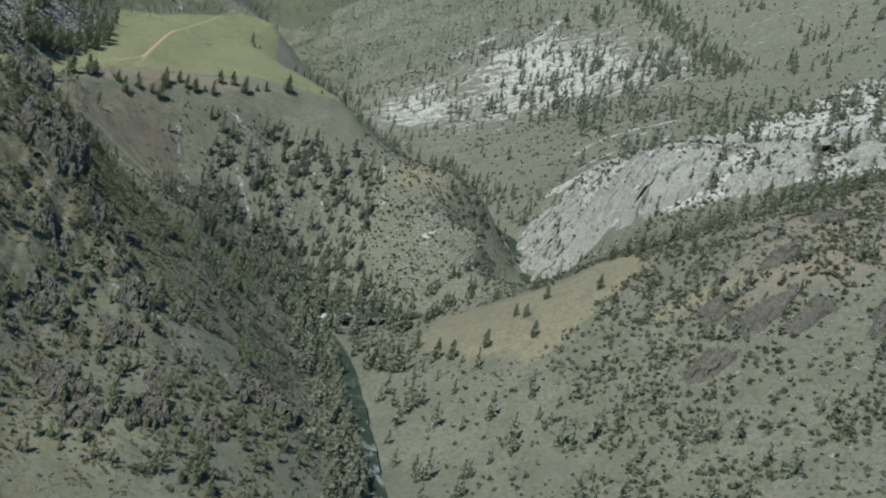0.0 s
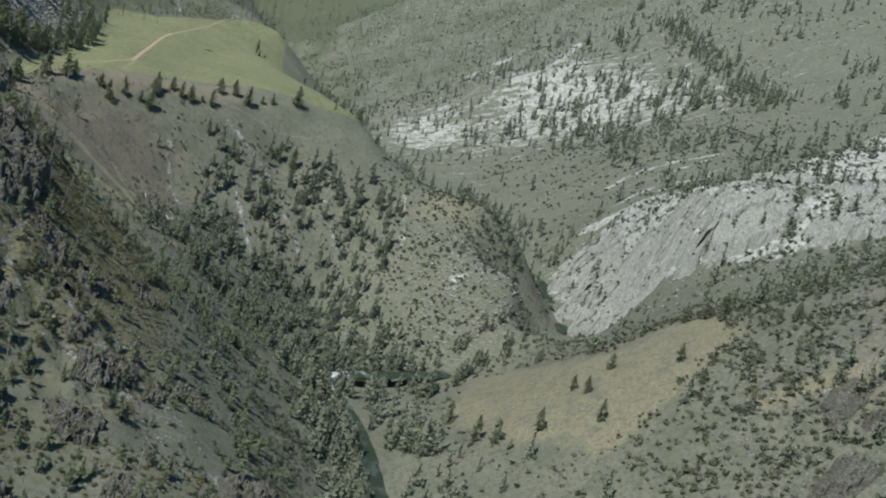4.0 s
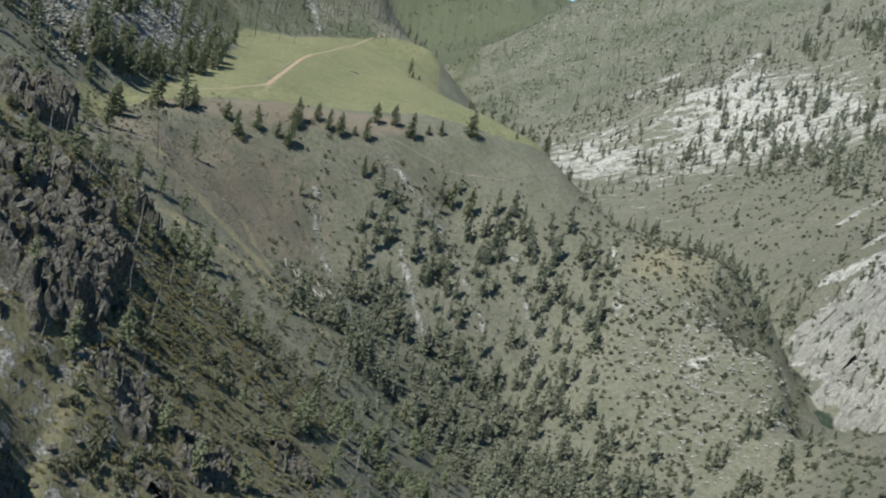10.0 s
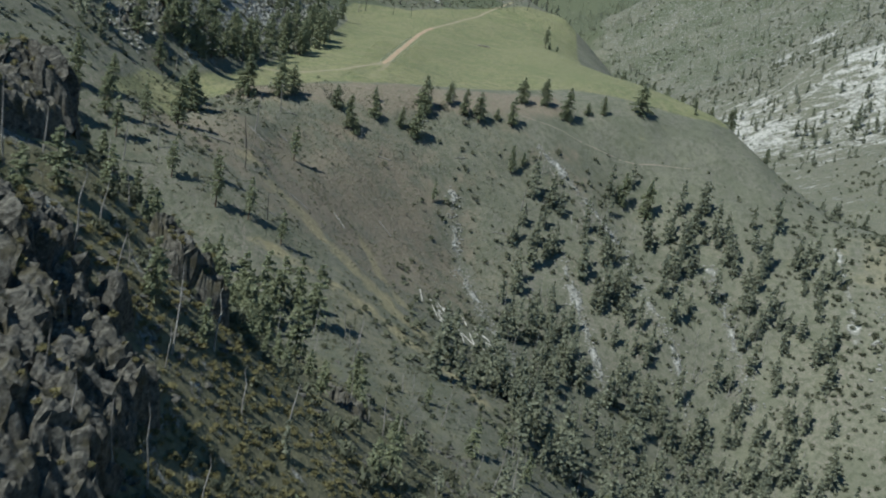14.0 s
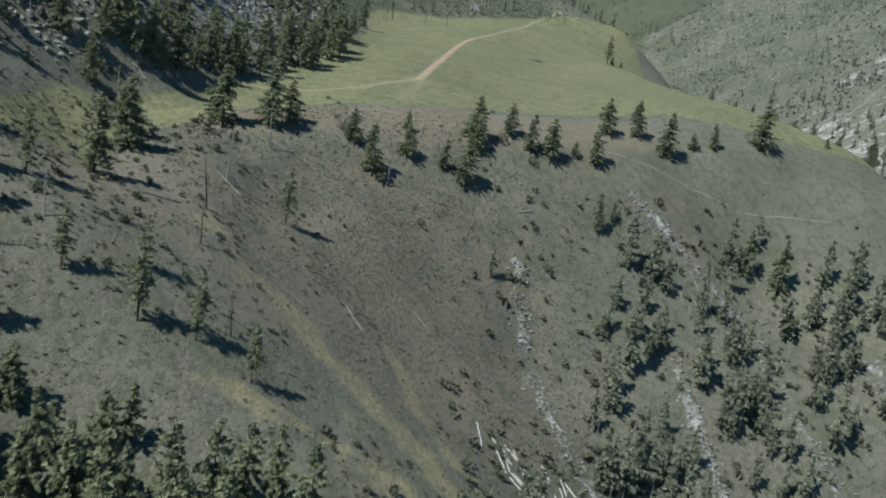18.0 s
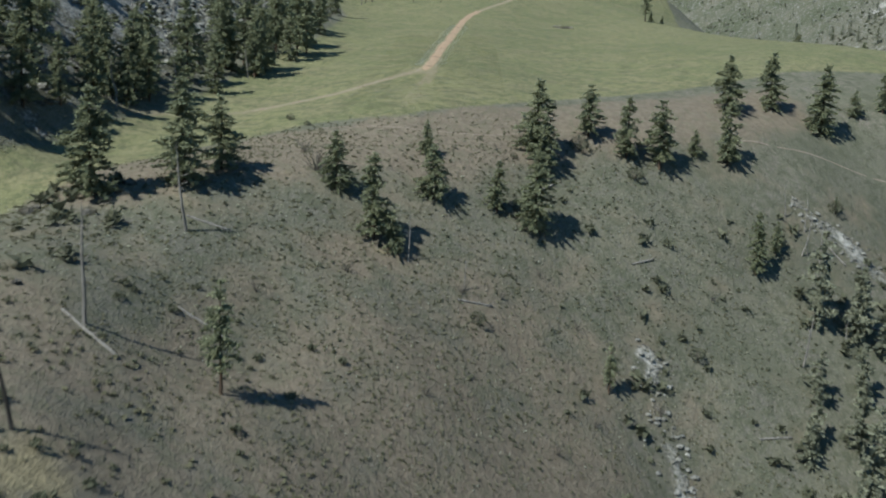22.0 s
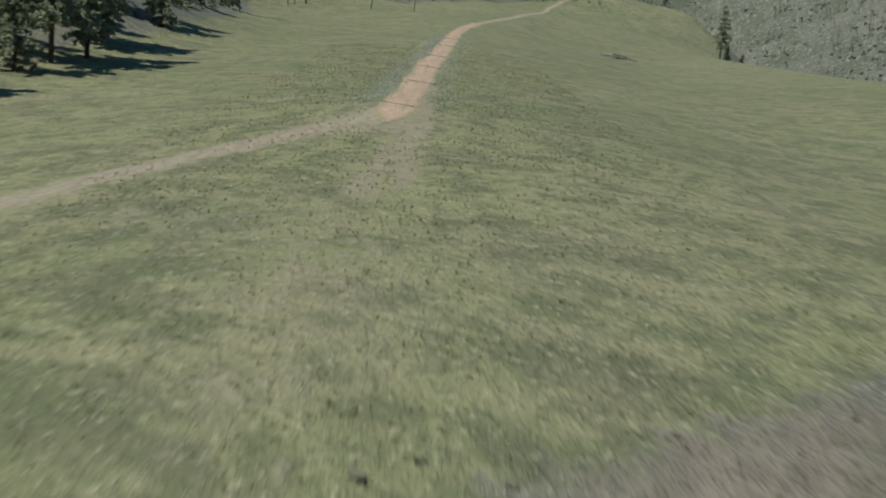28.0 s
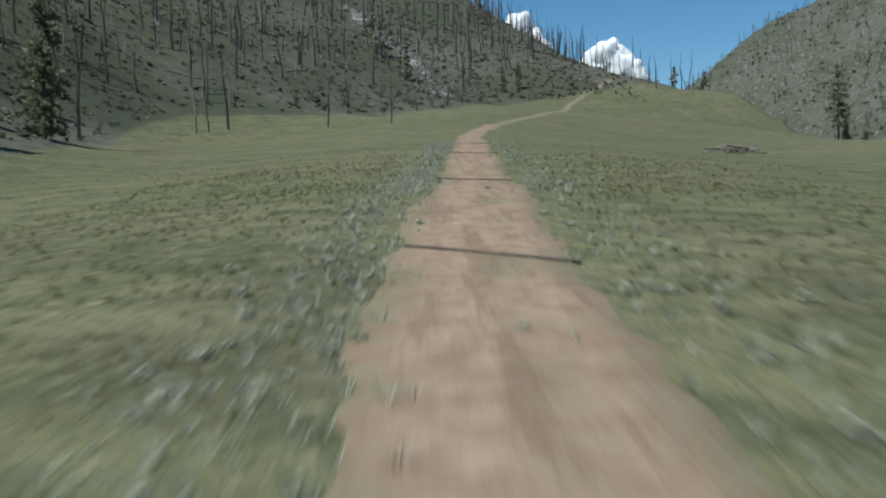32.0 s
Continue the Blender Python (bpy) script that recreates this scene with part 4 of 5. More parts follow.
def gully_chance(x, y):
    return (0.35 + 0.65 * clumpy(x, y, 14, 37, -0.4, 0.2)) * smooth(-216, -228, y + 0.12 * x) * (1 - 0.8 * smooth(-8, 6, x))


for x, y, h, k in ((-59.4, -200, 13, 2), (-66, -212, 13, 3), (-63, -186, 11, 1), (-70, -196, 14, 0), (-52, -222, 12, 1), (-42, -222, 10, 4)):
    plant(SLOPE_PINES[k], x, y, h, 1.0, label="slim pine on the grassy bank above the side gully")

# pines on the tawny slope and the crest across the river
for x, y, h, k in ((210, -339, 14, 2), (216, -350, 13, 0), (207, -300, 13, 4), (232, -356, 12, 2), (256, -340, 9, 1), (254, -328, 9, 0), (253, -370, 11, 2), (272, -323, 9, 4), (279, -280, 10, 1), (292, -349, 10, 0), (290, -379, 8, 1), (271, -230, 9, 2), (261, -202, 8, 0), (246, -193, 9, 1), (227, -226, 10, 3),
                   (318, -292, 10, 1), (324, -300, 13, 3), (330, -306, 12, 1), (340, -295, 9, 0), (337, -359, 9, 1), (333, -352, 8, 3), (367, -311, 9, 1), (378, -308, 8, 4), (404, -313, 10, 0), (412, -308, 12, 2), (420, -304, 12, 4), (430, -318, 11, 1), (438, -326, 13, 0), (428, -345, 10, 3), (448, -330, 13, 1), (352, -300, 8, 2), (392, -305, 8, 1)):
    plant(SLOPE_PINES[k], x, y, h, 1.25, label="dark green pine on the ridge across the river")

for x, y, h, k in ((-40.5, 149.4, 17, 0), (-42, 128.8, 9, 2), (-50, 140, 12, 4), (-60, 178, 13, 2), (-72, 150, 14, 1), (-58, 120, 12, 0), (31.6, 362, 9, 2), (26, 352, 8, 4), (-90, 190, 12, 0)):
    plant(SLOPE_PINES[k], x, y, h, 0.85, label="dark green pine spared by the fire behind the bench")

for x, y, h, tx, ty in ((-47, -38, 9, 0, 10), (-40, -6, 8, 0, 12), (-53, -57, 10, 4, -8), (-44, -24, 7, 0, -14)):
    plant(SNAGS[3], x, y, h, 1.5, None, (tx, ty), "pale barkless trunk leaning at the edge of the wood")
for i, (x, y) in enumerate(((-12, 286), (-6, 292), (-2, 300), (4, 306), (8, 312), (12, 320), (-16, 280), (0, 290), (18, 330), (-24, 276), (6, 324), (-9, 304))):
    plant(BUSHES[1], x, y, 4.5 + (i * 29 % 7) * 0.5, 0.55, label="tall grey leafless thicket at the foot of the burnt hill")

# burnt trunks on the hill behind the bench
for x, y, h, k, ty in ((-37.9, 216, 11, 3, 8), (-34.6, 228.6, 15.5, 1, -4), (-36.6, 221, 8, 1, 5), (-41.4, 164, 14, 2, 0), (-17, 237, 10, 1, 2), (-4.7, 236, 8, 1, 0), (73.6, 396, 12, 1, -5), (78.4, 379, 8, 1, 0), (42, 412, 13, 2, 3)):
    plant(SNAGS[k], x, y, h, 1.2, None, (0, ty))
for x, y in zip(*scatter(90, -135, 75, 140, 470, lambda x, y: smooth(-3, 4, (x + 46) * -0.55 + (y - 255) * 0.3 + 10) * (1 - bench_mask(x, y)) * (0.3 + 0.7 * clumpy(x, y, 25, 35, -0.4, 0.3)), 8)):
    plant(SNAGS[RNG.integers(0, 4)], x, y, RNG.uniform(6, 14), 1.1, None, (RNG.normal(0, 3), RNG.normal(0, 3)))

# ---- woods, brush, stones and grass that nobody could count ----
def low_pine(rng, whorls=8, boughs=4, tufts=2, stout=1.0):
    """A pine one metre high in few faces: short boughs round a stem, widest low down, with a blunt top."""
    parts = [tube([(0, 0, -0.05), (0, 0, 0.5)], [0.018, 0.009], 3)]
    for w in range(whorls):
        h = 0.1 + 0.84 * w / (whorls - 1)
        reach = 0.235 * stout * max(0.0, 1 - max(0.0, (h - 0.22) / 0.8) ** 1.5) * rng.uniform(0.7, 1.2) + 0.015
        for a in rng.uniform(0, 2 * math.pi, boughs):
            out = np.array([math.cos(a), math.sin(a), 0])
            for i in range(tufts if h < 0.75 else 1):
                c = out * reach * (i + 0.5) / tufts + (0, 0, h - 0.03 * i + rng.normal(0, 0.018))
                for _ in range(2):
                    d = out * rng.uniform(0.2, 0.9) + rng.normal(0, 0.5, 3)
                    d /= np.linalg.norm(d)
                    e = np.cross(d, rng.normal(0, 1, 3))
                    e /= np.linalg.norm(e)
                    parts.append((np.array([c - d * 0.045 + e * 0.056, c - d * 0.045 - e * 0.056, c + d * rng.uniform(0.06, 0.11)]), np.array([[0, 1, 2]])))
    return join(parts)


def lump(rng, rough=0.3, flat=0.7):
    """A small uneven lump one metre wide, for shrubs and stones."""
    bm = bmesh.new()
    bmesh.ops.create_icosphere(bm, subdivisions=1, radius=0.5)
    v = np.array([p.co[:] for p in bm.verts])
    f = np.array([[q.index for q in p.verts] for p in bm.faces])
    bm.free()
    v = v * rng.uniform(1 - rough, 1 + rough, (len(v), 1)) * (1, 1, flat)
    return v + (0, 0, 0.2 * flat), f


def tuft(rng, blades=9):
    """A clump of grass one metre high."""
    parts = []
    for _ in range(blades):
        a, r = rng.uniform(0, 2 * math.pi), rng.uniform(0.25, 0.75)
        out = np.array([math.cos(a), math.sin(a), 0])
        side = np.array([-out[1], out[0], 0]) * 0.05
        foot, tip = out * 0.08, out * r + (0, 0, rng.uniform(0.55, 1))
        parts.append((np.array([foot + side, foot - side, tip]), np.array([[0, 1, 2]])))
    return join(parts)


def shrub_shape(rng, leaves=16, leaf=0.2):
    """A ragged shrub one metre wide in few faces."""
    parts = []
    for _ in range(leaves):
        d = rng.normal(0, 1, 3)
        d /= np.linalg.norm(d)
        c = np.array([0, 0, 0.32]) + d * (0.4, 0.4, 0.3) * rng.uniform(0.5, 1.0)
        q, e = rng.normal(0, leaf, 3), rng.normal(0, leaf, 3)
        parts.append((np.array([c + q, c + e, c - (q + e) * 0.8]), np.array([[0, 1, 2]])))
    return join(parts)


def mass(name, shapes, fields, material, label, category, sink=0.1, lean=0.0, smooth_shade=False):
    """One object of many small pieces. fields: (x, y, low, high) of places and sizes."""
    parts = []
    rng = np.random.default_rng(len(name))
    for x, y, low, high, tall in fields:
        pick = rng.integers(0, len(shapes), len(x))
        size = rng.uniform(low, high, len(x))
        for k, shape in enumerate(shapes):
            m = pick == k
            if m.any():
                spots = on_ground(x[m], y[m], sink)
                parts.append(spread(shape, spots, size[m], rng.uniform(0, 6.28, m.sum()), size[m] * tall * rng.uniform(0.8, 1.2, m.sum()), lean))
    v, f = join(parts)
    return tagged(new(name, array_mesh(name, v, f, material, smooth_shade)), label, category, kind="stuff")


q = np.random.default_rng(3)
LOW_PINES = [low_pine(q, 8, 4, 2, k) for k in (0.75, 0.85, 0.95, 1.05, 1.15, 1.3)]


def off_bench(x, y):
    return 1 - smooth(0.05, 0.3, bench_mask(x, y))


def by_river(x, y):
    return near_line(x, y, RIVER_LINE)


def dry(x, y):
    return smooth(9, 14, by_river(x, y)) * off_bench(x, y) * (1 - bench_mask(x, y, TAWNY, (-4, 6)))


def front_wood(x, y):
    z = plain_height(x, y)
    return dry(x, y) * smooth(-26, -60, z) * (0.35 + 0.65 * clumpy(x, y, 26, 41, -0.5, 0.2)) * (1 - 0.8 * np.max([np.exp(-(near_line(x, y, s) / 6) ** 2) for s in SLIDES], 0)) * smooth(208, 184, x) * np.maximum(smooth(56, 72, x), smooth(-150, -165, y) * smooth(36, 60, x))


woods = [
    (*scatter(150, 120, 215, -340, -115, lambda x, y: dry(x, y) * smooth(40, 22, by_river(x, y)), 52), 9, 17, 1.0),
    (*scatter(190, 90, 240, -1000, -330, lambda x, y: dry(x, y) * smooth(46, 24, by_river(x, y)), 53), 8, 15, 1.0),
    (*scatter(230, 250, 470, -60, 900, lambda x, y: dry(x, y) * smooth(46, 24, by_river(x, y)), 54), 9, 16, 1.0),
    (*scatter(70, 160, 310, -250, -150, lambda x, y: smooth(7, 9, by_river(x, y)) * smooth(18, 12, by_river(x, y)), 182), 7, 13, 1.0),
    (*scatter(190, 118, 156, -560, -225, lambda x, y: smooth(6, 8, by_river(x, y)) * smooth(30, 16, by_river(x, y)), 156), 7, 13, 1.0),
    (*scatter(170, 138, 160, -500, -238, lambda x, y: smooth(5.2, 6.0, by_river(x, y)) * smooth(15, 9, by_river(x, y)), 205), 9, 15, 1.0),
    (*scatter(260, -260, -80, -150, 180, lambda x, y: 0.2 + 0.8 * clumpy(x, y, 30, 142, -0.3, 0.3), 155), 8, 15, 1.0),
    (*scatter(60, 15, 125, -480, -200, lambda x, y: dry(x, y) * 0.7, 181), 4, 9, 1.0),
    (*scatter(480, -330, -95, -700, 150, lambda x, y: 0.2 + 0.8 * clumpy(x, y, 60, 42, -0.2, 0.4), 55), 8, 15, 1.0),
    (*scatter(240, 190, 460, -900, -230, lambda x, y: dry(x, y) * (0.1 + 0.9 * clumpy(x, y, 45, 43, 0.0, 0.5)), 56), 7, 15, 1.0),
    (*scatter(70, 330, 560, -420, -250, lambda x, y: smooth(30, 8, near_line(x, y, [(335, -290), (370, -300), (437, -318), (520, -325)])), 57), 6, 13, 1.0),
    (*scatter(430, 380, 1000, -250, 1100, lambda x, y: dry(x, y) * (0.06 + 0.94 * clumpy(x, y, 85, 44, 0.05, 0.55)), 58), 12, 24, 1.0),
    (*scatter(110, 445, 740, 480, 810, lambda x, y: bench_mask(x, y, SLABS, (-30, 30)), 158), 13, 24, 1.0),
    (*scatter(90, 400, 780, -260, 200, lambda x, y: bench_mask(x, y, CLIFF, (-14, 16)), 159), 8, 16, 1.0),
    (*scatter(230, 180, 700, 560, 1000, lambda x, y: dry(x, y) * (0.2 + 0.8 * clumpy(x, y, 70, 45, -0.2, 0.4)), 59), 9, 16, 1.0),
    (*scatter(230, 690, 800, 420, 960, lambda x, y: smooth(26, 8, near_line(x, y, [(760, 950), (750, 870), (744, 700), (731, 486), (722, 430)])), 60), 10, 17, 1.0),
    (*scatter(150, 90, 330, 420, 1300, lambda x, y: dry(x, y) * (0.15 + 0.85 * clumpy(x, y, 50, 47, -0.1, 0.4)), 62), 7, 14, 1.0),
    (*scatter(140, 190, 340, 60, 420, lambda x, y: dry(x, y) * smooth(-20, -45, plain_height(x, y)) * (0.15 + 0.85 * clumpy(x, y, 40, 47, -0.1, 0.4)), 63), 7, 14, 1.0),
    (*scatter(330, -420, 40, 330, 1100, lambda x, y: off_bench(x, y) * (0.15 + 0.85 * clumpy(x, y, 70, 48, 0.0, 0.5)), 64), 7, 13, 1.0),
    (*scatter(40, 225, 300, -110, -20, lambda x, y: smooth(26, 6, near_line(x, y, [(285, -60), (262, -40), (300, -30)])), 65), 7, 13, 1.0),
]
DISTANT = [low_pine(q, 6, 3, 1, k) for k in (0.9, 1.05, 1.2, 1.3)]
RIB_PINES = [join(pine_shape(q, w, f, b, 3, 2.3)) for w, f, b in ((10, 1.0, 0.06), (9, 1.2, 0.1), (10, 0.85, 0.16), (9, 1.05, 0.2), (11, 0.95, 0.05))]
stand = [
    (*scatter(210, -40, 132, -470, -292, rib_chance, 6), 4.5, 10.0, 0.92),
    (*scatter(200, -5, 128, -560, -468, lambda x, y: 0.25 + 0.75 * clumpy(x, y, 18, 34, -0.3, 0.3), 7), 4.0, 9.0, 0.92),
    (*scatter(105, -66, 14, -296, -224, gully_chance, 9), 8.0, 15.0, 0.95),
    (*scatter(18, 10, 110, -290, -222, lambda x, y: 0.3 + 0.7 * clumpy(x, y, 16, 38, -0.4, 0.2), 10), 6.0, 11.0, 0.95),
]
mass("canyon_pines", RIB_PINES, stand, PINE, "ragged green pines on the rock rib and in its gully", "pine trees", 0.2, 0.03)
SLOPE_SHAPES = [join(pine_shape(q, w, f, b, 2, 3.2)) for w, f, b in ((9, 1.0, 0.06), (8, 1.2, 0.1), (9, 0.85, 0.08), (8, 1.05, 0.14), (9, 0.9, 0.04))]
mass("slope_pines", SLOPE_SHAPES, [(*scatter(400, 25, 250, -225, -25, front_wood, 51), 7.5, 14.5, 1.08)], WOODS, "grey-green pines scattered over the slope below the bench", "pine trees", 0.2, 0.02)
distant = [
    (*scatter(420, 200, 760, 1150, 1660, lambda x, y: 0.25 + 0.75 * clumpy(x, y, 90, 49, -0.2, 0.4), 66), 8, 15, 1.0),
    (*scatter(420, 480, 1150, 850, 1650, lambda x, y: 0.2 + 0.8 * clumpy(x, y, 90, 46, -0.2, 0.5), 67), 8, 15, 1.0),
    (*scatter(1100, 300, 1600, 900, 3300, lambda x, y: 0.2 + 0.8 * clumpy(x, y, 160, 46, -0.2, 0.5), 61), 9, 16, 1.0),
    (*scatter(1300, -500, 1300, 2500, 3900, lambda x, y: 0.2 + 0.8 * clumpy(x, y, 220, 146, -0.2, 0.4), 161), 14, 26, 1.0),
]
mass("distant_woods", DISTANT, distant, WOODS, "dark green pines over the farthest mountain slopes", "woods", 0.3, 0.02)
mass("far_woods", LOW_PINES, woods, WOODS, "scattered dark green pines over the canyon slopes", "woods", 0.3, 0.02)

SHRUBS = [shrub_shape(q) for _ in range(6)]
brush = [
    (*scatter(4200, 190, 520, -640, 120, lambda x, y: dry(x, y) * (0.2 + 0.8 * clumpy(x, y, 24, 71, -0.3, 0.4)), 72), 1.0, 3.2, 1.0),
    (*scatter(4600, 255, 520, -560, -270, lambda x, y: dry(x, y) * (0.12 + 0.88 * clumpy(x, y, 18, 173, -0.3, 0.3)), 174), 1.2, 3.6, 0.9),
    (*scatter(1400, 395, 800, -260, 200, lambda x, y: bench_mask(x, y, CLIFF, (-14, 16)) * clumpy(x, y, 26, 175, -0.1, 0.4), 176), 1.6, 5.0, 0.9),
    (*scatter(3400, 340, 1000, -260, 1000, lambda x, y: dry(x, y) * (0.12 + 0.88 * clumpy(x, y, 40, 73, -0.2, 0.4)), 74), 1.6, 4.2, 1.0),
    (*scatter(2300, 25, 300, -230, -10, lambda x, y: dry(x, y) * smooth(-14, -44, plain_height(x, y)) * (0.2 + 0.8 * clumpy(x, y, 16, 75, -0.3, 0.4)), 76), 0.8, 2.6, 1.0),
    (*scatter(6500, -240, 70, 100, 560, lambda x, y: off_bench(x, y) * (0.3 + 0.7 * clumpy(x, y, 12, 79, -0.3, 0.4)), 80), 0.5, 1.7, 0.8),
    (*scatter(3000, -260, -34, -200, 140, lambda x, y: off_bench(x, y) * (0.3 + 0.7 * clumpy(x, y, 12, 81, -0.3, 0.4)), 82), 0.6, 2.6, 0.9),
    (*scatter(1900, -60, 120, -250, -50, lambda x, y: (1 - bench_mask(x, y, GREEN, (-3, 4))) * (0.15 + 0.85 * clumpy(x, y, 11, 84, -0.3, 0.4)) * smooth(-60, -90, y - 0.6 * x), 83), 0.3, 0.8, 0.8),
    (*scatter(2200, 220, 1000, 900, 1700, lambda x, y: 0.2 + 0.8 * clumpy(x, y, 60, 85, -0.3, 0.4), 86), 2.0, 5.0, 0.9),
]
mass("brush", SHRUBS, brush, SHRUB, "dark olive shrubs dotted over the dry hillsides", "brush", 0.05)

LEAFY = [shrub_shape(q, 70, 0.085) for _ in range(6)]
thicket = [
    (*scatter(2600, -45, 140, -560, -285, lambda x, y: dry(x, y) * (0.08 + 0.92 * clumpy(x, y, 13, 77, -0.1, 0.4)), 78), 0.7, 2.4, 1.0),
    (*scatter(280, 0, 125, -300, -190, lambda x, y: dry(x, y) * 0.7, 180), 0.8, 2.6, 1.1),
    (*scatter(420, -40, 135, -560, -290, lambda x, y: dry(x, y) * clumpy(x, y, 22, 177, -0.1, 0.4), 178), 2.4, 4.4, 1.2),
]
# shrubs added on the bank, standing in for the dark of a tree's shadow
thicket.append((*scatter(150, -64, -4, -205, -120, lambda x, y: clumpy(x, y, 12, 203, -0.3, 0.3), 204), 0.7, 1.9, 0.9))
mass("canyon_brush", LEAFY, thicket, SHRUB, "olive-brown leafy shrubs on the steep canyon side, some standing in for tree shadow", "brush", 0.05)
spur = [
    (*scatter(330, 195, 300, -215, -20, lambda x, y: dry(x, y) * smooth(-35, -60, plain_height(x, y)) * (0.3 + 0.7 * clumpy(x, y, 16, 195, -0.4, 0.3)), 196), 1.6, 3.8, 0.95),
    (*scatter(900, 395, 700, 60, 520, lambda x, y: 0.15 + 0.85 * clumpy(x, y, 50, 197, -0.1, 0.4), 198), 2.0, 4.5, 0.95),
]
mass("round_shrubs", LEAFY, spur, SHRUB, "round dark shrubs dotted over pale stony slopes", "brush", 0.1)
olive = [
    (*scatter(900, -14, 40, -420, -335, lambda x, y: blob(x, y, 12, -374, 20, 34), 199), 0.7, 1.7, 0.6),
    (*scatter(2300, -45, 60, -470, -318, lambda x, y: (0.1 + 0.9 * clumpy(x, y, 18, 191, -0.4, 0.3)) * smooth(-312, -325, y - 0.3 * x), 192), 0.7, 2.0, 0.6),
    (*scatter(1300, -10, 110, -570, -470, lambda x, y: 0.1 + 0.9 * clumpy(x, y, 22, 193, -0.2, 0.4), 194), 0.8, 2.2, 0.6),
]
mass("olive_brush", LEAFY, olive, MOSSY, "low olive-brown shrubs covering the canyon ledges", "brush", 0.1)
STONES = [lump(q, 0.35, 0.75) for _ in range(6)]
rubble = [
    (*scatter(900, 360, 640, -260, 170, lambda x, y: blob(x, y, 440, -80, 130, 150, -40), 91), 0.8, 3.8, 0.7),
    (*scatter(900, 205, 285, -190, -70, lambda x, y: blob(x, y, 246, -128, 34, 50), 92), 0.6, 2.8, 0.7),
    (*scatter(2600, 20, 190, -180, -45, lambda x, y: np.max([np.exp(-(near_line(x, y, s) / 3.0) ** 2) for s in SLIDES], 0), 93), 0.4, 1.5, 0.6),
    (*scatter(900, 420, 900, 300, 1050, lambda x, y: dry(x, y) * clumpy(x, y, 70, 94, 0.0, 0.5), 95), 0.8, 3.5, 0.5),
    (*scatter(3200, -130, -46, -125, 110, lambda x, y: off_bench(x, y) * np.maximum(smooth(-84, -74, y), smooth(-72, -80, x)) * (0.15 + 0.85 * clumpy(x, y, 16, 147, -0.2, 0.4)), 148), 0.5, 2.4, 0.7),
    (*scatter(700, -80, 20, 320, 510, lambda x, y: np.exp(-(near_line(x, y, BURNT_SLIDE) / 6) ** 2), 152), 0.4, 1.8, 0.6),
    (*scatter(900, -140, 60, 130, 480, lambda x, y: off_bench(x, y) * clumpy(x, y, 16, 96, 0.0, 0.5), 97), 0.3, 1.5, 0.6),
]
mass("pale_stones", STONES, rubble, PALE, "pale loose stones and blocks on cliffs and slides", "stones", 0.15)
greys = [
    (*scatter(4500, -90, 130, -700, -240, lambda x, y: dry(x, y) * clumpy(x, y, 24, 98, -0.1, 0.45), 99), 0.4, 2.3, 0.5),
    (*scatter(1500, -180, -35, -140, 130, lambda x, y: off_bench(x, y) * clumpy(x, y, 16, 100, -0.3, 0.3), 101), 0.4, 2.2, 0.7),
    (*scatter(2600, 190, 560, -620, -260, lambda x, y: dry(x, y) * clumpy(x, y, 40, 102, -0.1, 0.4), 103), 0.6, 3.0, 0.7),
]
mass("grey_stones", STONES, greys, STONE, "grey broken stones lying on the canyon side", "stones", 0.15)

TUFTS = [tuft(q) for _ in range(6)]
blades = [
    (*scatter(15000, -13, 17, -60, 95, lambda x, y: bench_mask(x, y) * smooth(1.5, 2.6, near_line(x, y, STRIP)) * (0.3 + 0.7 * clumpy(x, y, 3, 111, -0.4, 0.3)), 112), 0.08, 0.22, 0.9),
    (*scatter(7000, -50, 70, -75, 130, lambda x, y: bench_mask(x, y) * smooth(1.5, 2.6, near_line(x, y, STRIP)), 113), 0.08, 0.24, 0.9),
]
bunches = [
    (*scatter(6000, -55, 90, -240, -45, lambda x, y: (1 - bench_mask(x, y, GREEN, (-3, 4))) * (0.25 + 0.75 * clumpy(x, y, 9, 114, -0.4, 0.3)), 115), 0.25, 0.6, 0.7),
    (*scatter(5000, -60, 60, -420, -200, lambda x, y: 0.25 + 0.75 * clumpy(x, y, 9, 114, -0.4, 0.3), 120), 0.3, 0.8, 0.7),
]
clumps = [
    (*scatter(12000, -60, 70, -150, -52, lambda x, y: (1 - bench_mask(x, y, GREEN, (-3, 4))) * (0.3 + 0.7 * clumpy(x, y, 8, 121, -0.4, 0.3)), 122), 0.25, 0.62, 0.6),
    (*scatter(6500, -70, 100, -430, -140, lambda x, y: (0.3 + 0.7 * clumpy(x, y, 12, 123, -0.4, 0.3)) * np.min([smooth(3, 7, near_line(x, y, s)) for s in STRAW], 0), 124), 0.4, 1.0, 0.6),
    (*scatter(5000, -150, 70, 130, 460, lambda x, y: off_bench(x, y) * (0.3 + 0.7 * clumpy(x, y, 12, 125, -0.4, 0.3)), 126), 0.5, 1.2, 0.6),
]
mass("grass_clumps", SHRUBS, clumps, DRY, "olive-grey clumps of bunch grass over the slopes", "grass", 0.06)
mass("bunch_grass", TUFTS, bunches, DRY, "grey-green bunches of dry grass on the slope", "grass", 0.02, 0.1)
mass("grass", TUFTS, blades, TUFT, "tufts of dry green and straw-coloured grass", "grass", 0.02, 0.1)
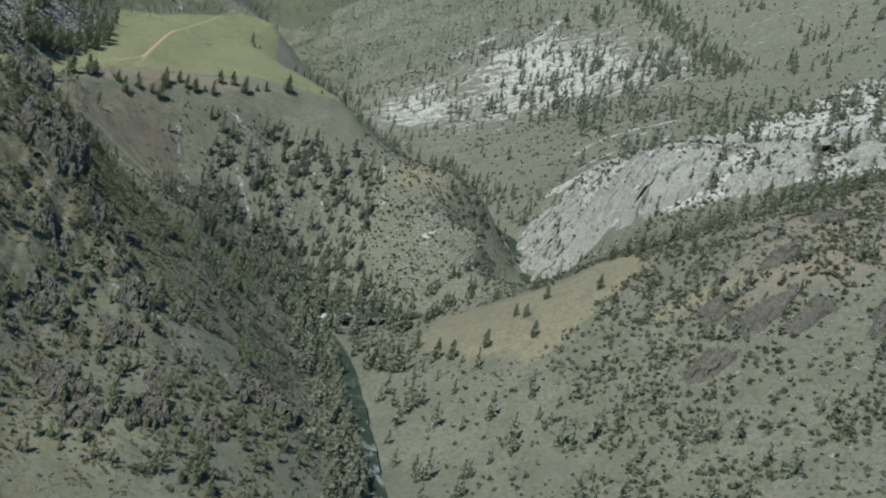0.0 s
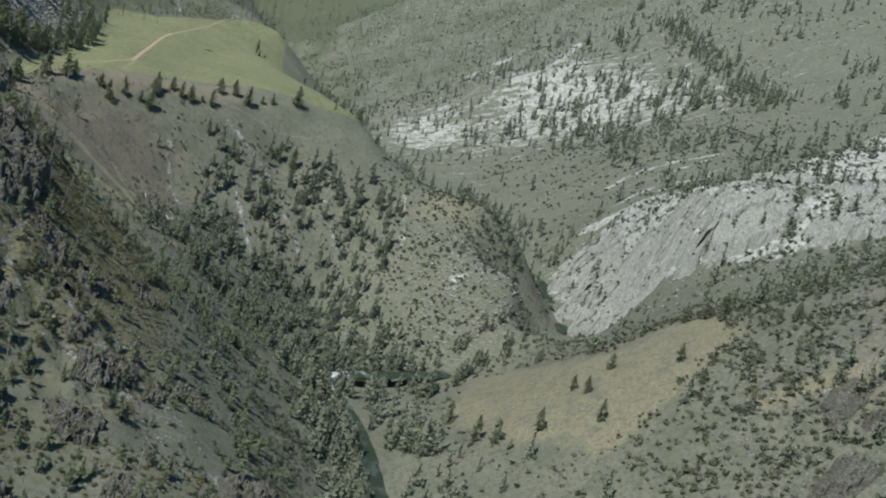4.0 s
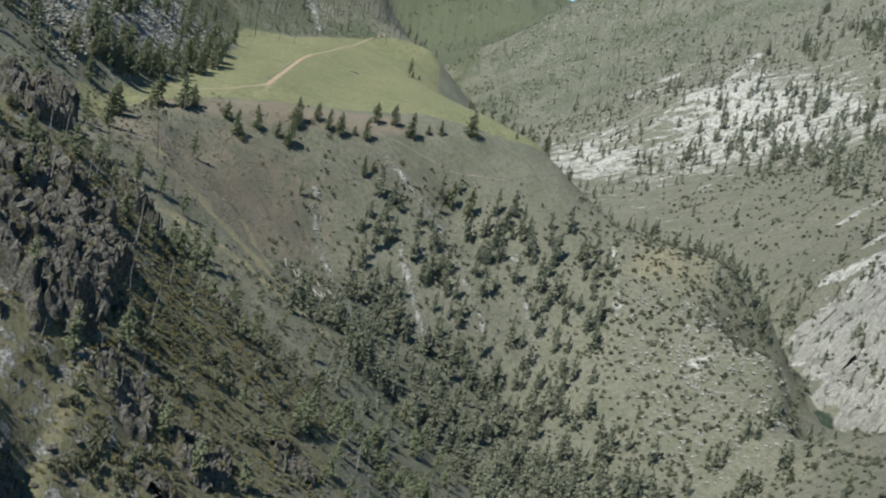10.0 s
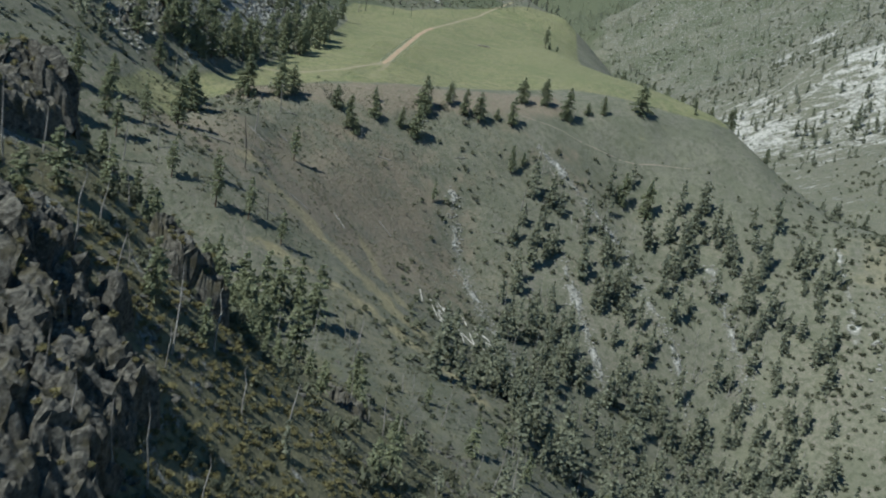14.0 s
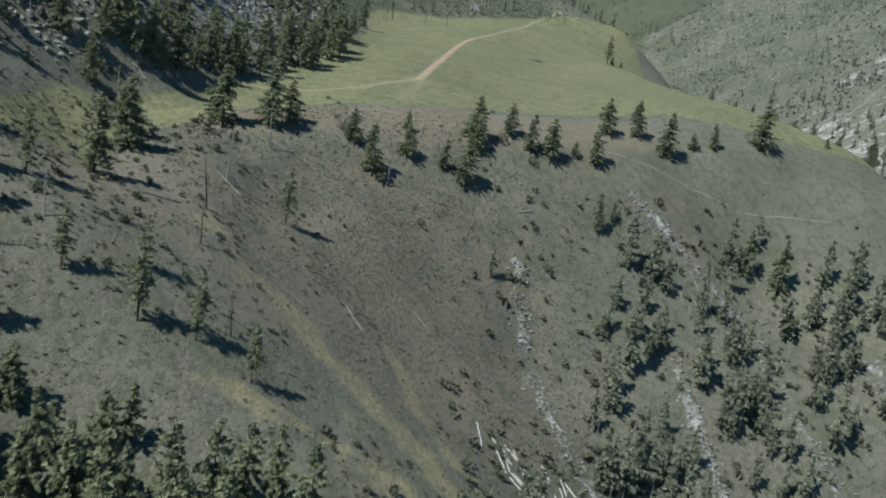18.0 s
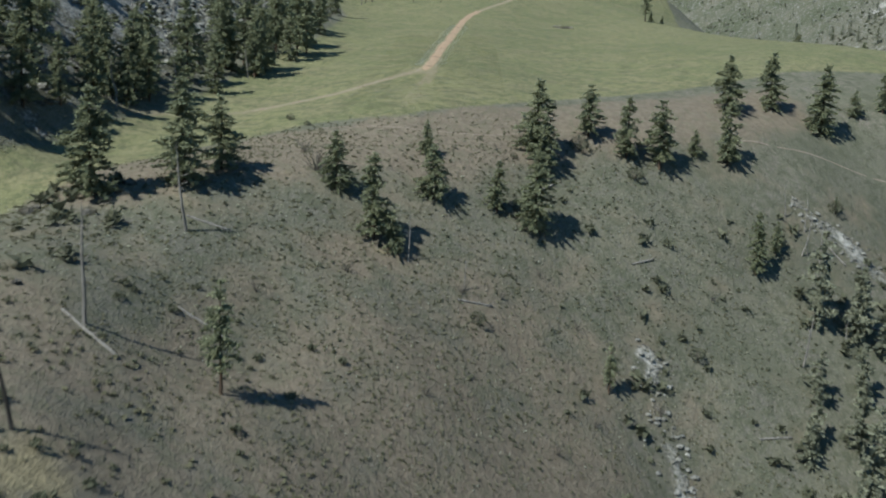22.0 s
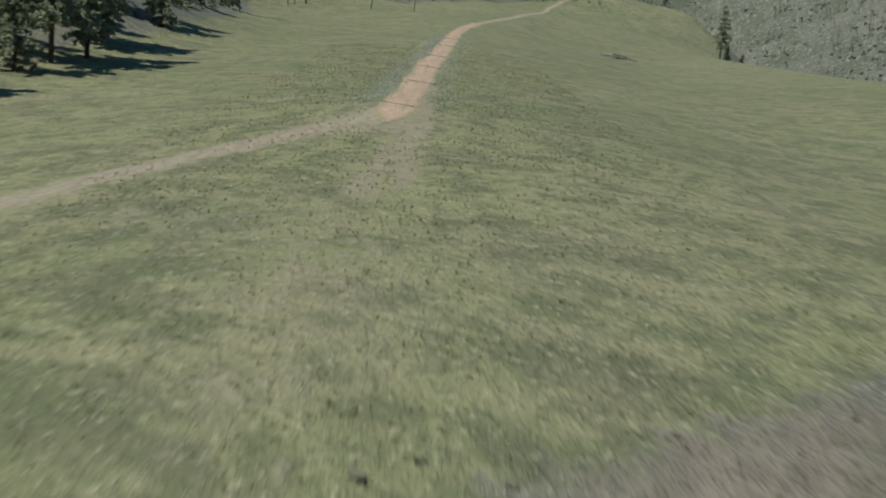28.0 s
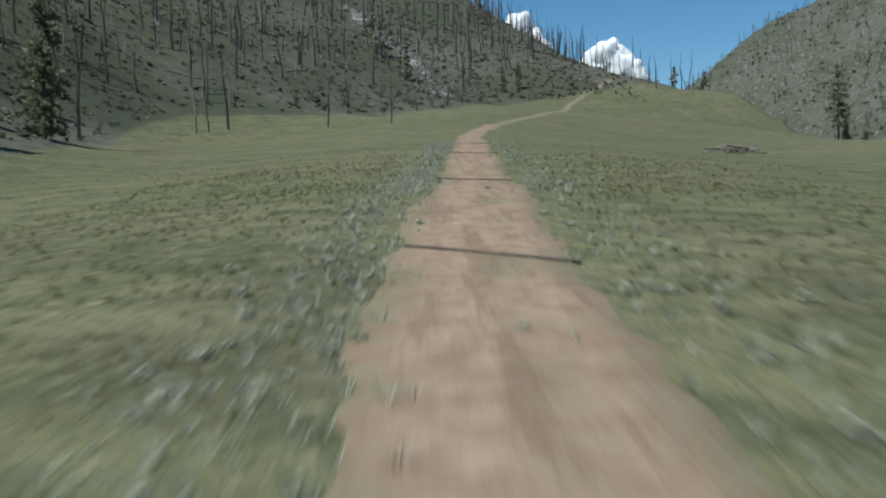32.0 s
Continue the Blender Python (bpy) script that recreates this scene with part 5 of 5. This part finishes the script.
sage = [
    (*scatter(6000, -8, 14, -4, 130, lambda x, y: smooth(-6, 10, y) * np.exp(-((near_line(x, y, STRIP) - 2.4) / 0.9) ** 2) * np.where(x < np.interp(y, (-6, 150), (0, 6.3)), 1.0, 0.4), 116), 0.12, 0.31, 0.9),
    (*scatter(800, -14, 16, -62, 60, lambda x, y: smooth(1.6, 3.0, near_line(x, y, STRIP)) * smooth(2.0, 3.4, near_line(x, y, BRANCH)) * 0.6, 117), 0.08, 0.18, 0.9),
    (*scatter(1600, -55, 60, -135, -62, lambda x, y: off_bench(x, y) * (0.3 + 0.7 * clumpy(x, y, 7, 118, -0.3, 0.4)), 119), 0.25, 0.6, 0.7),
]
mass("sagebrush", TUFTS[:4] + LEAFY[:1], sage, SAGE, "grey-green sage clumps beside the dirt track", "sagebrush", 0.03)

# thin burnt trunks far off on the hills
r2 = np.random.default_rng(17)
POLES = [join([snag_shape(r2, 4)[0]]) for _ in range(4)]
charred = [
    (*scatter(1300, -330, 80, 150, 620, lambda x, y: off_bench(x, y) * smooth(-3, 4, (x + 46) * -0.55 + (y - 255) * 0.3 + 8) * (0.3 + 0.7 * clumpy(x, y, 40, 131, -0.4, 0.3)), 132), 9, 21, 0.7),
    (*scatter(120, 30, 110, 390, 760, lambda x, y: smooth(40, 8, near_line(x, y, [(91, 412), (67, 465), (50, 570), (36, 700)])), 133), 7, 14, 1.0),
]
mass("burnt_trunks", POLES, charred, CHAR, "thin charred tree trunks standing on the burnt hill", "dead trees", 0.1, 0.05)
ashen = [
    (*scatter(260, -90, 90, -620, -190, lambda x, y: clumpy(x, y, 40, 134, 0.0, 0.4), 135), 5, 11, 1.0),
    (*scatter(900, -330, 60, 150, 620, lambda x, y: off_bench(x, y) * smooth(-3, 4, (x + 46) * -0.55 + (y - 255) * 0.3 + 8), 136), 4, 11, 1.0),
    (*scatter(260, -220, -50, -130, 140, lambda x, y: off_bench(x, y) * clumpy(x, y, 30, 149, -0.2, 0.4), 150), 5, 12, 1.0),
    (*scatter(220, 30, 200, -200, -50, lambda x, y: clumpy(x, y, 40, 137, 0.0, 0.4), 138), 4, 9, 1.0),
]
mass("grey_trunks", POLES, ashen, SILVER, "slender grey leafless trunks on the slopes", "dead trees", 0.1, 0.09)

# ---- rock outcrops of the canyon side ----
def block_mesh(rng, k):
    """A jointed block of rock about two metres across: flat cuts, cracks and stepped pieces."""
    bm = bmesh.new()
    bmesh.ops.create_icosphere(bm, subdivisions=4, radius=1.0)
    shift = Vector(rng.uniform(-50, 50, 3))
    cuts = [Vector(rng.normal(0, 1, 3) * (1, 1, 0.45)).normalized() for _ in range(16)]
    depth = rng.uniform(0.35, 0.8, 16)
    for v in bm.verts:
        p = v.co.copy()
        for c, d in zip(cuts, depth):
            over = p.dot(c) - d
            if over > 0:
                p -= c * over
        near, spots = noise.voronoi(Vector((p.x, p.y, p.z * 0.6)) * 2.6 + shift)
        crack = min(1.0, (near[1] - near[0]) * 5)
        step = noise.cell(spots[0] * 7.3)
        fine = noise.fractal(p * 6 + shift, 0.8, 2.1, 3)
        v.co = p * (0.8 + 0.34 * step + 0.1 * crack) + p.normalized() * 0.035 * fine
    me = bpy.data.meshes.new("rock")
    bm.to_mesh(me)
    bm.free()
    me.materials.append(STONE if k < 6 else PALE)
    return me


rr = np.random.default_rng(23)
BLOCKS = [block_mesh(rr, k) for k in range(9)]


def outcrop(x, y, reach, size, blocks, pale=False, label="grey craggy rock outcrop on the steep canyon side"):
    """A crag: upright blocks crowded round a middle, largest first."""
    root = tagged(new("rock_outcrop"), label, "rock outcrop", "rock outcrops")
    root.matrix_basis = pose(x, y, float(ground(x, y)[0]))
    inverse = root.matrix_basis.inverted()
    for i in range(blocks):
        a, d = rr.uniform(0, 6.28), reach * math.sqrt(rr.uniform(0, 1)) * (i > 0)
        px, py = x + math.cos(a) * d * 0.8, y + math.sin(a) * d
        s = size * rr.uniform(0.35, 1.0) * (1 - 0.3 * d / reach)
        rock = under("rock", BLOCKS[rr.integers(6, 9) if pale else rr.integers(0, 6)], root)
        rock.matrix_basis = inverse @ pose(px, py, float(ground(px, py)[0]) - s * 0.15, rr.uniform(-18, 18), rr.uniform(-18, 18), rr.uniform(0, 360)) @ Matrix.Diagonal((s * rr.uniform(0.6, 1.0), s * rr.uniform(0.6, 1.0), s * rr.uniform(0.9, 1.5), 1))


def jointed(x, y, size, seed):
    """Rock joints in plan: a random number for the piece that a place lies in, and the distance from the joint."""
    u, v = x / size, y / size
    i, j = np.floor(u).astype(np.int64), np.floor(v).astype(np.int64)
    first, second, piece = np.full(u.shape, 9.0), np.full(u.shape, 9.0), np.zeros(u.shape)
    for a in (-1, 0, 1):
        for b in (-1, 0, 1):
            d = np.hypot(i + a + lattice(i + a, j + b, seed) - u, j + b + lattice(i + a, j + b, seed + 1) - v)
            nearer = d < first
            second = np.where(nearer, first, np.minimum(second, d))
            piece = np.where(nearer, lattice(i + a, j + b, seed + 2), piece)
            first = np.where(nearer, d, first)
    return piece, second - first


def crag(x, y, rx, ry, height, cell, seed, material=None, turn=0.0, grid=None, label="grey craggy rock outcrop on the steep canyon side"):
    """A crag: stepped, cracked rock standing out of the slope, ragged at its border."""
    gap = grid or max(0.42, cell / 15)
    c, w = math.cos(radians(turn)), math.sin(radians(turn))
    a, b = np.meshgrid(np.arange(-rx, rx + gap, gap), np.arange(-ry, ry + gap, gap))
    px, py = x + (a * c - b * w).ravel(), y + (a * w + b * c).ravel()
    nx, ny = a.shape[1], a.shape[0]
    bend = ripple(px, py, cell * 0.8, seed) * cell * 0.3
    big, edge = jointed(px + bend, py - bend * 0.7, cell, seed)
    mid, crack = jointed(px - bend * 0.5, py + bend * 0.5, cell * 0.38, seed + 7)
    tiny, chink = jointed(px, py, cell * 0.15, seed + 13)
    rim = 1 - np.hypot(a.ravel() / rx, b.ravel() / ry) + 0.28 * ripple(px, py, cell, seed + 3) + 0.16 * ripple(px, py, cell * 0.35, seed + 4)
    inside = smooth(0.0, 0.3, rim)
    rise = height * (0.15 + 0.62 * big + 0.26 * mid + 0.07 * tiny) - height * 0.16 * smooth(0.16, 0.0, edge) - height * 0.07 * smooth(0.2, 0.0, crack)
    rise += cell * (0.07 * np.abs(ripple(px, py, cell * 0.3, seed + 5)) + 0.09 * np.abs(ripple(px, py, cell * 0.14, seed + 6)) + 0.06 * ripple(px, py, cell * 0.07, seed + 8))
    z = ground(px, py) - 0.9 + inside * (rise + 0.9)
    lean = inside * rise * 0.3
    k = (np.arange(ny - 1)[:, None] * nx + np.arange(nx - 1)[None]).ravel()
    faces = np.stack([k, k + 1, k + nx + 1, k + nx], -1)
    faces = faces[(rim[faces] > -0.12).any(1)]
    v = np.stack([px + lean * (mid - 0.3), py - lean * 0.5 * (big - 0.3), z], -1)
    root = tagged(new("rock_outcrop"), label, "rock outcrop", "rock outcrops")
    foot = (x, y, float(ground(x, y)[0]))
    root.matrix_basis = pose(*foot)
    # each jointed piece is a rock of its own
    owner = big[faces[:, 0]]
    for piece in np.unique(owner):
        used, back = np.unique(faces[owner == piece], return_inverse=True)
        under("rock", array_mesh("rock", v[used] - foot, back.reshape(-1, 4), material or STONE), root)
    LEDGE_SPOTS[material == PALE].append(v[inside > 0.5])


LEDGE_SPOTS = {True: [], False: []}


crag(-7, -396, 15, 30, 6.5, 5.2, 301, label="tall dark cliff of broken grey rock")
for n, (x, y, rx, ry, h, cell) in enumerate(((-27, -345, 9, 16, 6.0, 6.0), (2, -343, 6, 6, 5.5, 4.0), (16, -414, 8, 7, 3.4, 3.5), (33, -407, 9, 6, 3.0, 3.2), (27, -424, 7, 5, 3.0, 3.0), (46, -451, 17, 6, 3.4, 3.6), (42, -480, 10, 7, 3.0, 3.2), (98, -467, 11, 9, 5.0, 4.2), (114, -462, 12, 10, 6.0, 4.6), (56, -523, 12, 9, 5.0, 4.4),
                                            (26, -520, 12, 10, 6.0, 5.0), (82, -512, 9, 8, 4.0, 3.6), (12, -486, 10, 11, 5.5, 5.0), (7, -452, 8, 9, 5.0, 4.4), (77, -425, 8, 6, 2.6, 3.0), (84, -372, 8, 6, 2.6, 3.0), (52, -377, 7, 5, 2.4, 2.8), (24, -302, 7, 6, 3.0, 3.0), (-30, -302, 10, 8, 6.0, 5.0), (60, -500, 9, 6, 3.0, 3.2), (36, -536, 10, 7, 4.5, 4.0), (34, -440, 6, 5, 2.4, 2.8), (64, -440, 7, 5, 2.6, 3.0))):
    crag(x, y, rx, ry, h, cell, 310 + 20 * n, turn=(n * 47) % 90)
for x, y, reach, size, n in ((-88, -60, 8, 4, 6), (-92, 10, 8, 4, 6), (-76, 60, 7, 3.5, 6), (-84, -110, 7, 3.5, 6), (14, -402, 7, 1.8, 8), (22, -396, 6, 1.5, 7), (56, -462, 8, 1.6, 8), (96, -478, 8, 1.8, 8)):
    outcrop(x, y, reach, size, n)
for n, (x, y, rx, ry, h, cell) in enumerate(((332, -458, 16, 11, 5.0, 5.5), (372, -500, 18, 12, 6.0, 6.0), (305, -470, 12, 9, 4.0, 4.5), (410, -440, 18, 12, 6.0, 6.0), (352, -424, 14, 9, 4.0, 5.0), (392, -392, 13, 9, 4.0, 5.0), (318, -436, 12, 8, 3.5, 4.5), (345, -475, 13, 8, 4.0, 5.0))):
    crag(x, y, rx, ry, h, cell, 820 + 20 * n, turn=(n * 53) % 90, label="low grey rock outcrop among brush across the river")
crag(378, -75, 34, 60, 12.0, 11.0, 1001, PALE, 8, 1.0, "pale fractured rock cliff above the river")
crag(384, 28, 24, 50, 10.0, 10.0, 1021, PALE, -6, 1.0, "pale fractured rock cliff above the river")
crag(420, -140, 36, 34, 11.0, 11.0, 1041, PALE, 30, 1.0, "pale fractured rock cliff above the river")
crag(466, -190, 40, 30, 11.0, 11.0, 1061, PALE, 40, 1.2, "pale fractured rock cliff above the river")
for n, (x, y, rx, ry, h) in enumerate(((520, -130, 40, 26, 8.0), (560, -60, 44, 26, 8.0), (540, -200, 40, 22, 9.0), (620, -40, 46, 26, 8.0), (480, -60, 36, 24, 7.0))):
    crag(x, y, rx, ry, h, 11.0, 1101 + 20 * n, PALE, (n * 37) % 80, 1.8, "pale broken rock crag above the river")


def ledge_brush(name, spots, share, low, high, material, label, seed):
    """Shrubs that root on the crags' ledges."""
    rng = np.random.default_rng(seed)
    at = np.concatenate(spots)
    at = at[rng.uniform(0, 1, len(at)) < share * (0.1 + 1.9 * clumpy(at[:, 0], at[:, 1], 9, seed, -0.1, 0.4))]
    parts, pick, size = [], rng.integers(0, len(LEAFY), len(at)), rng.uniform(low, high, len(at))
    for k, shape in enumerate(LEAFY):
        m = pick == k
        parts.append(spread(shape, at[m] - (0, 0, 0.1), size[m], rng.uniform(0, 6.28, m.sum()), size[m] * rng.uniform(0.7, 1.1, m.sum())))
    return tagged(new(name, array_mesh(name, *join(parts), material)), label, "brush", kind="stuff")


ledge_brush("cliff_shrubs", LEDGE_SPOTS[True], 0.017, 1.6, 4.2, SHRUB, "dark shrubs dotted over the pale cliff", 401)
ledge_brush("ledge_shrubs", LEDGE_SPOTS[False], 0.022, 0.6, 1.7, MOSSY, "olive shrubs on the ledges of the dark crags", 402)


# ---- the airstrip's water bars, logs and the brush pile ----
def log_mesh(name, length, radius, material, rng, sides=9):
    pts = [(length * (i / 8 - 0.5), rng.normal(0, radius * 0.25), rng.normal(0, radius * 0.12)) for i in range(9)]
    return array_mesh(name, *tube(pts, [radius * rng.uniform(0.85, 1.1) for _ in pts], sides), material, True)


for x, y, w, turn in ((0.0, -0.5, 3.4, -48), (1.3, 24.6, 3.6, -41), (1.7, 48.9, 3.75, -45), (2.6, 72, 4.6, -56), (4.0, 97, 3.8, -48), (5.2, 122, 3.8, -48)):
    bar = tagged(new("water_bar", log_mesh("water_bar", w, 0.034, CHAR, rr)), "dark half-buried log laid across the dirt track", "water bar", "water bars")
    c, s = math.cos(radians(turn)) * w / 2, math.sin(radians(turn)) * w / 2
    low, high = float(ground(x - c, y - s)[0]), float(ground(x + c, y + s)[0])
    bar.matrix_basis = pose(x, y, (low + high) / 2 + 0.044, 0, -math.degrees(math.atan2(high - low, w)), turn)


def fallen(x, y, length, turn, material=SILVER, label="weathered grey fallen log on the dry slope", thick=0.16):
    """A fallen trunk with two broken boughs, laid along the slope."""
    c, s = math.cos(radians(turn)), math.sin(radians(turn))
    a, b = (float(ground(x + k * c * length / 2, y + k * s * length / 2)[0]) for k in (-1, 1))
    root = tagged(new("fallen_log"), label, "log", "fallen logs")
    root.matrix_basis = pose(x, y, (a + b) / 2 + 0.12, 0, -math.degrees(math.atan2(b - a, length)), turn)
    under("trunk", log_mesh("trunk", length, thick, material, rr), root)
    for _ in range(2):
        t = rr.uniform(-0.3, 0.45) * length
        under("bough", array_mesh("bough", *tube([(t, 0, 0.05), (t + 0.7, rr.uniform(-0.8, 0.8), rr.uniform(0.3, 0.9))], [0.05, 0.015], 5), material), root)


for x, y, l, t in ((-24, -108, 6, 12), (-20, -127, 7, 4), (12, -96, 6, 30), (24, -66, 4, 50), (-28, -142, 8, -20), (-8, -165, 9, 15), (40, -72, 5, 35), (-34, -170, 8, 40), (18, -128, 7, -15), (60, -88, 6, 20), (-12, -190, 8, 25), (4, -150, 7, -35), (84, -62, 5, 10)):
    fallen(x, y, l, t)
for i in range(22):
    fallen(38 + 1.2 * i + rr.uniform(-4, 4), -150 - 1.6 * (i % 12) + rr.uniform(-4, 4), rr.uniform(5, 11), -62 + rr.uniform(-24, 24), BLEACHED, "silver fallen trunk among stones on the steep slope", 0.16)
for i in range(8):
    fallen(84 + 3.5 * i + rr.uniform(-7, 7), -52 - 4.5 * i + rr.uniform(-8, 8), rr.uniform(3, 6.5), -50 + rr.uniform(-40, 40), SILVER, "silver fallen trunk among stones on the steep slope", 0.13)
for x, y, l, t in ((-60, 175, 7, 30), (-70, 215, 8, 70), (-50, 262, 8, 20), (-30, 300, 9, 60), (-62, 290, 8, 110), (-20, 330, 8, 35), (-90, 240, 8, 50), (10, 380, 7, 20)):
    fallen(x, y, l, t, SILVER, "pale fallen trunk lying on the burnt hillside")

pile = tagged(new("brush_pile"), "low heap of grey logs and branches in the grass", "brush pile")
pile.matrix_basis = pose(45.5, 185.5, float(ground(45.5, 185.5)[0]))
for i in range(14):
    stick = under("branch", log_mesh("branch", rr.uniform(2.5, 6), rr.uniform(0.06, 0.16), SILVER if i % 3 else TWIG, rr, 6), pile)
    stick.matrix_basis = pose(rr.uniform(-3, 3), rr.uniform(-1.6, 1.6), 0.12 + 0.06 * i, rr.uniform(-6, 6), rr.uniform(-10, 10), rr.uniform(-50, 50))

ribbon("trail", [(-16, -64.6), (-10.2, -63.7), (-4.7, -62.9), (1.7, -62.5), (7.5, -61.1), (13.7, -58.9), (19.4, -55.3)], 0.2, TRAIL, 0.03, "narrow pale foot trail across the brown rim slope", "foot trail", 0.5, 0.4)
ribbon("trail", [(62, -37), (78, -31), (96, -27), (118, -22), (145, -14)], 0.22, TRAIL, 0.03, "faint pale trail along the slope under the bench", "foot trail", 0.7, 0.4)

pole = tagged(new("pole", log_mesh("pole", 3.4, 0.06, SILVER, rr, 6)), "thin pale pole lying below the trail", "pole")
pole.matrix_basis = pose(14.8, -61.5, float(ground(14.8, -61.5)[0]) + 0.12, 0, 10, 84)

marker = tagged(new("marker_stone", BLOCKS[7]), "white marker stone at the edge of the grass", "stone")
marker.matrix_basis = pose(-37.1, -76.5, float(ground(-37.1, -76.5)[0]) + 0.3, 0, 0, 20) @ Matrix.Diagonal((0.5, 0.4, 0.8, 1))


# ---- clouds over the notch ----
def cloud(x, y, z, wide, tall, puffs, seed, label):
    rng = np.random.default_rng(seed)
    bm = bmesh.new()
    for _ in range(puffs):
        u, w = rng.uniform(-1, 1), rng.uniform(0, 1)
        top = 1 - abs(u) ** 1.8
        r = tall * rng.uniform(0.1, 0.24) * (0.55 + 0.45 * top)
        c = Vector((u * wide / 2, rng.uniform(-0.2, 0.2) * wide, (w * 0.85 * top - 0.05) * tall))
        made = bmesh.ops.create_icosphere(bm, subdivisions=3, radius=r)["verts"]
        for v in made:
            d = v.co.normalized()
            v.co = c + v.co * (1 + 0.45 * noise.fractal((c + v.co) * (2.2 / tall) * 2, 1.0, 2.0, 5)) + d * r * 0.1 * noise.noise((c + v.co) * (9 / tall))
            if v.co.z < -0.12 * tall:
                v.co.z = -0.12 * tall + (v.co.z + 0.12 * tall) * 0.2
    for f in bm.faces:
        f.smooth = True
    me = bpy.data.meshes.new("cloud")
    bm.to_mesh(me)
    bm.free()
    me.materials.append(CLOUD)
    ob = tagged(new("cloud", me), label, "cloud")
    merge = ob.modifiers.new("merge", "REMESH")
    merge.mode, merge.voxel_size, merge.use_smooth_shade = "VOXEL", 5.0, True
    ease = ob.modifiers.new("ease", "SMOOTH")
    ease.factor, ease.iterations = 0.5, 5
    ob.matrix_basis = pose(x, y, z, 0, 0, -10)


cloud(775, 4350, 505, 310, 190, 110, 3, "white heaped fair-weather cloud beyond the notch")
cloud(410, 4400, 650, 260, 150, 60, 5, "small white cloud behind the burnt ridge")
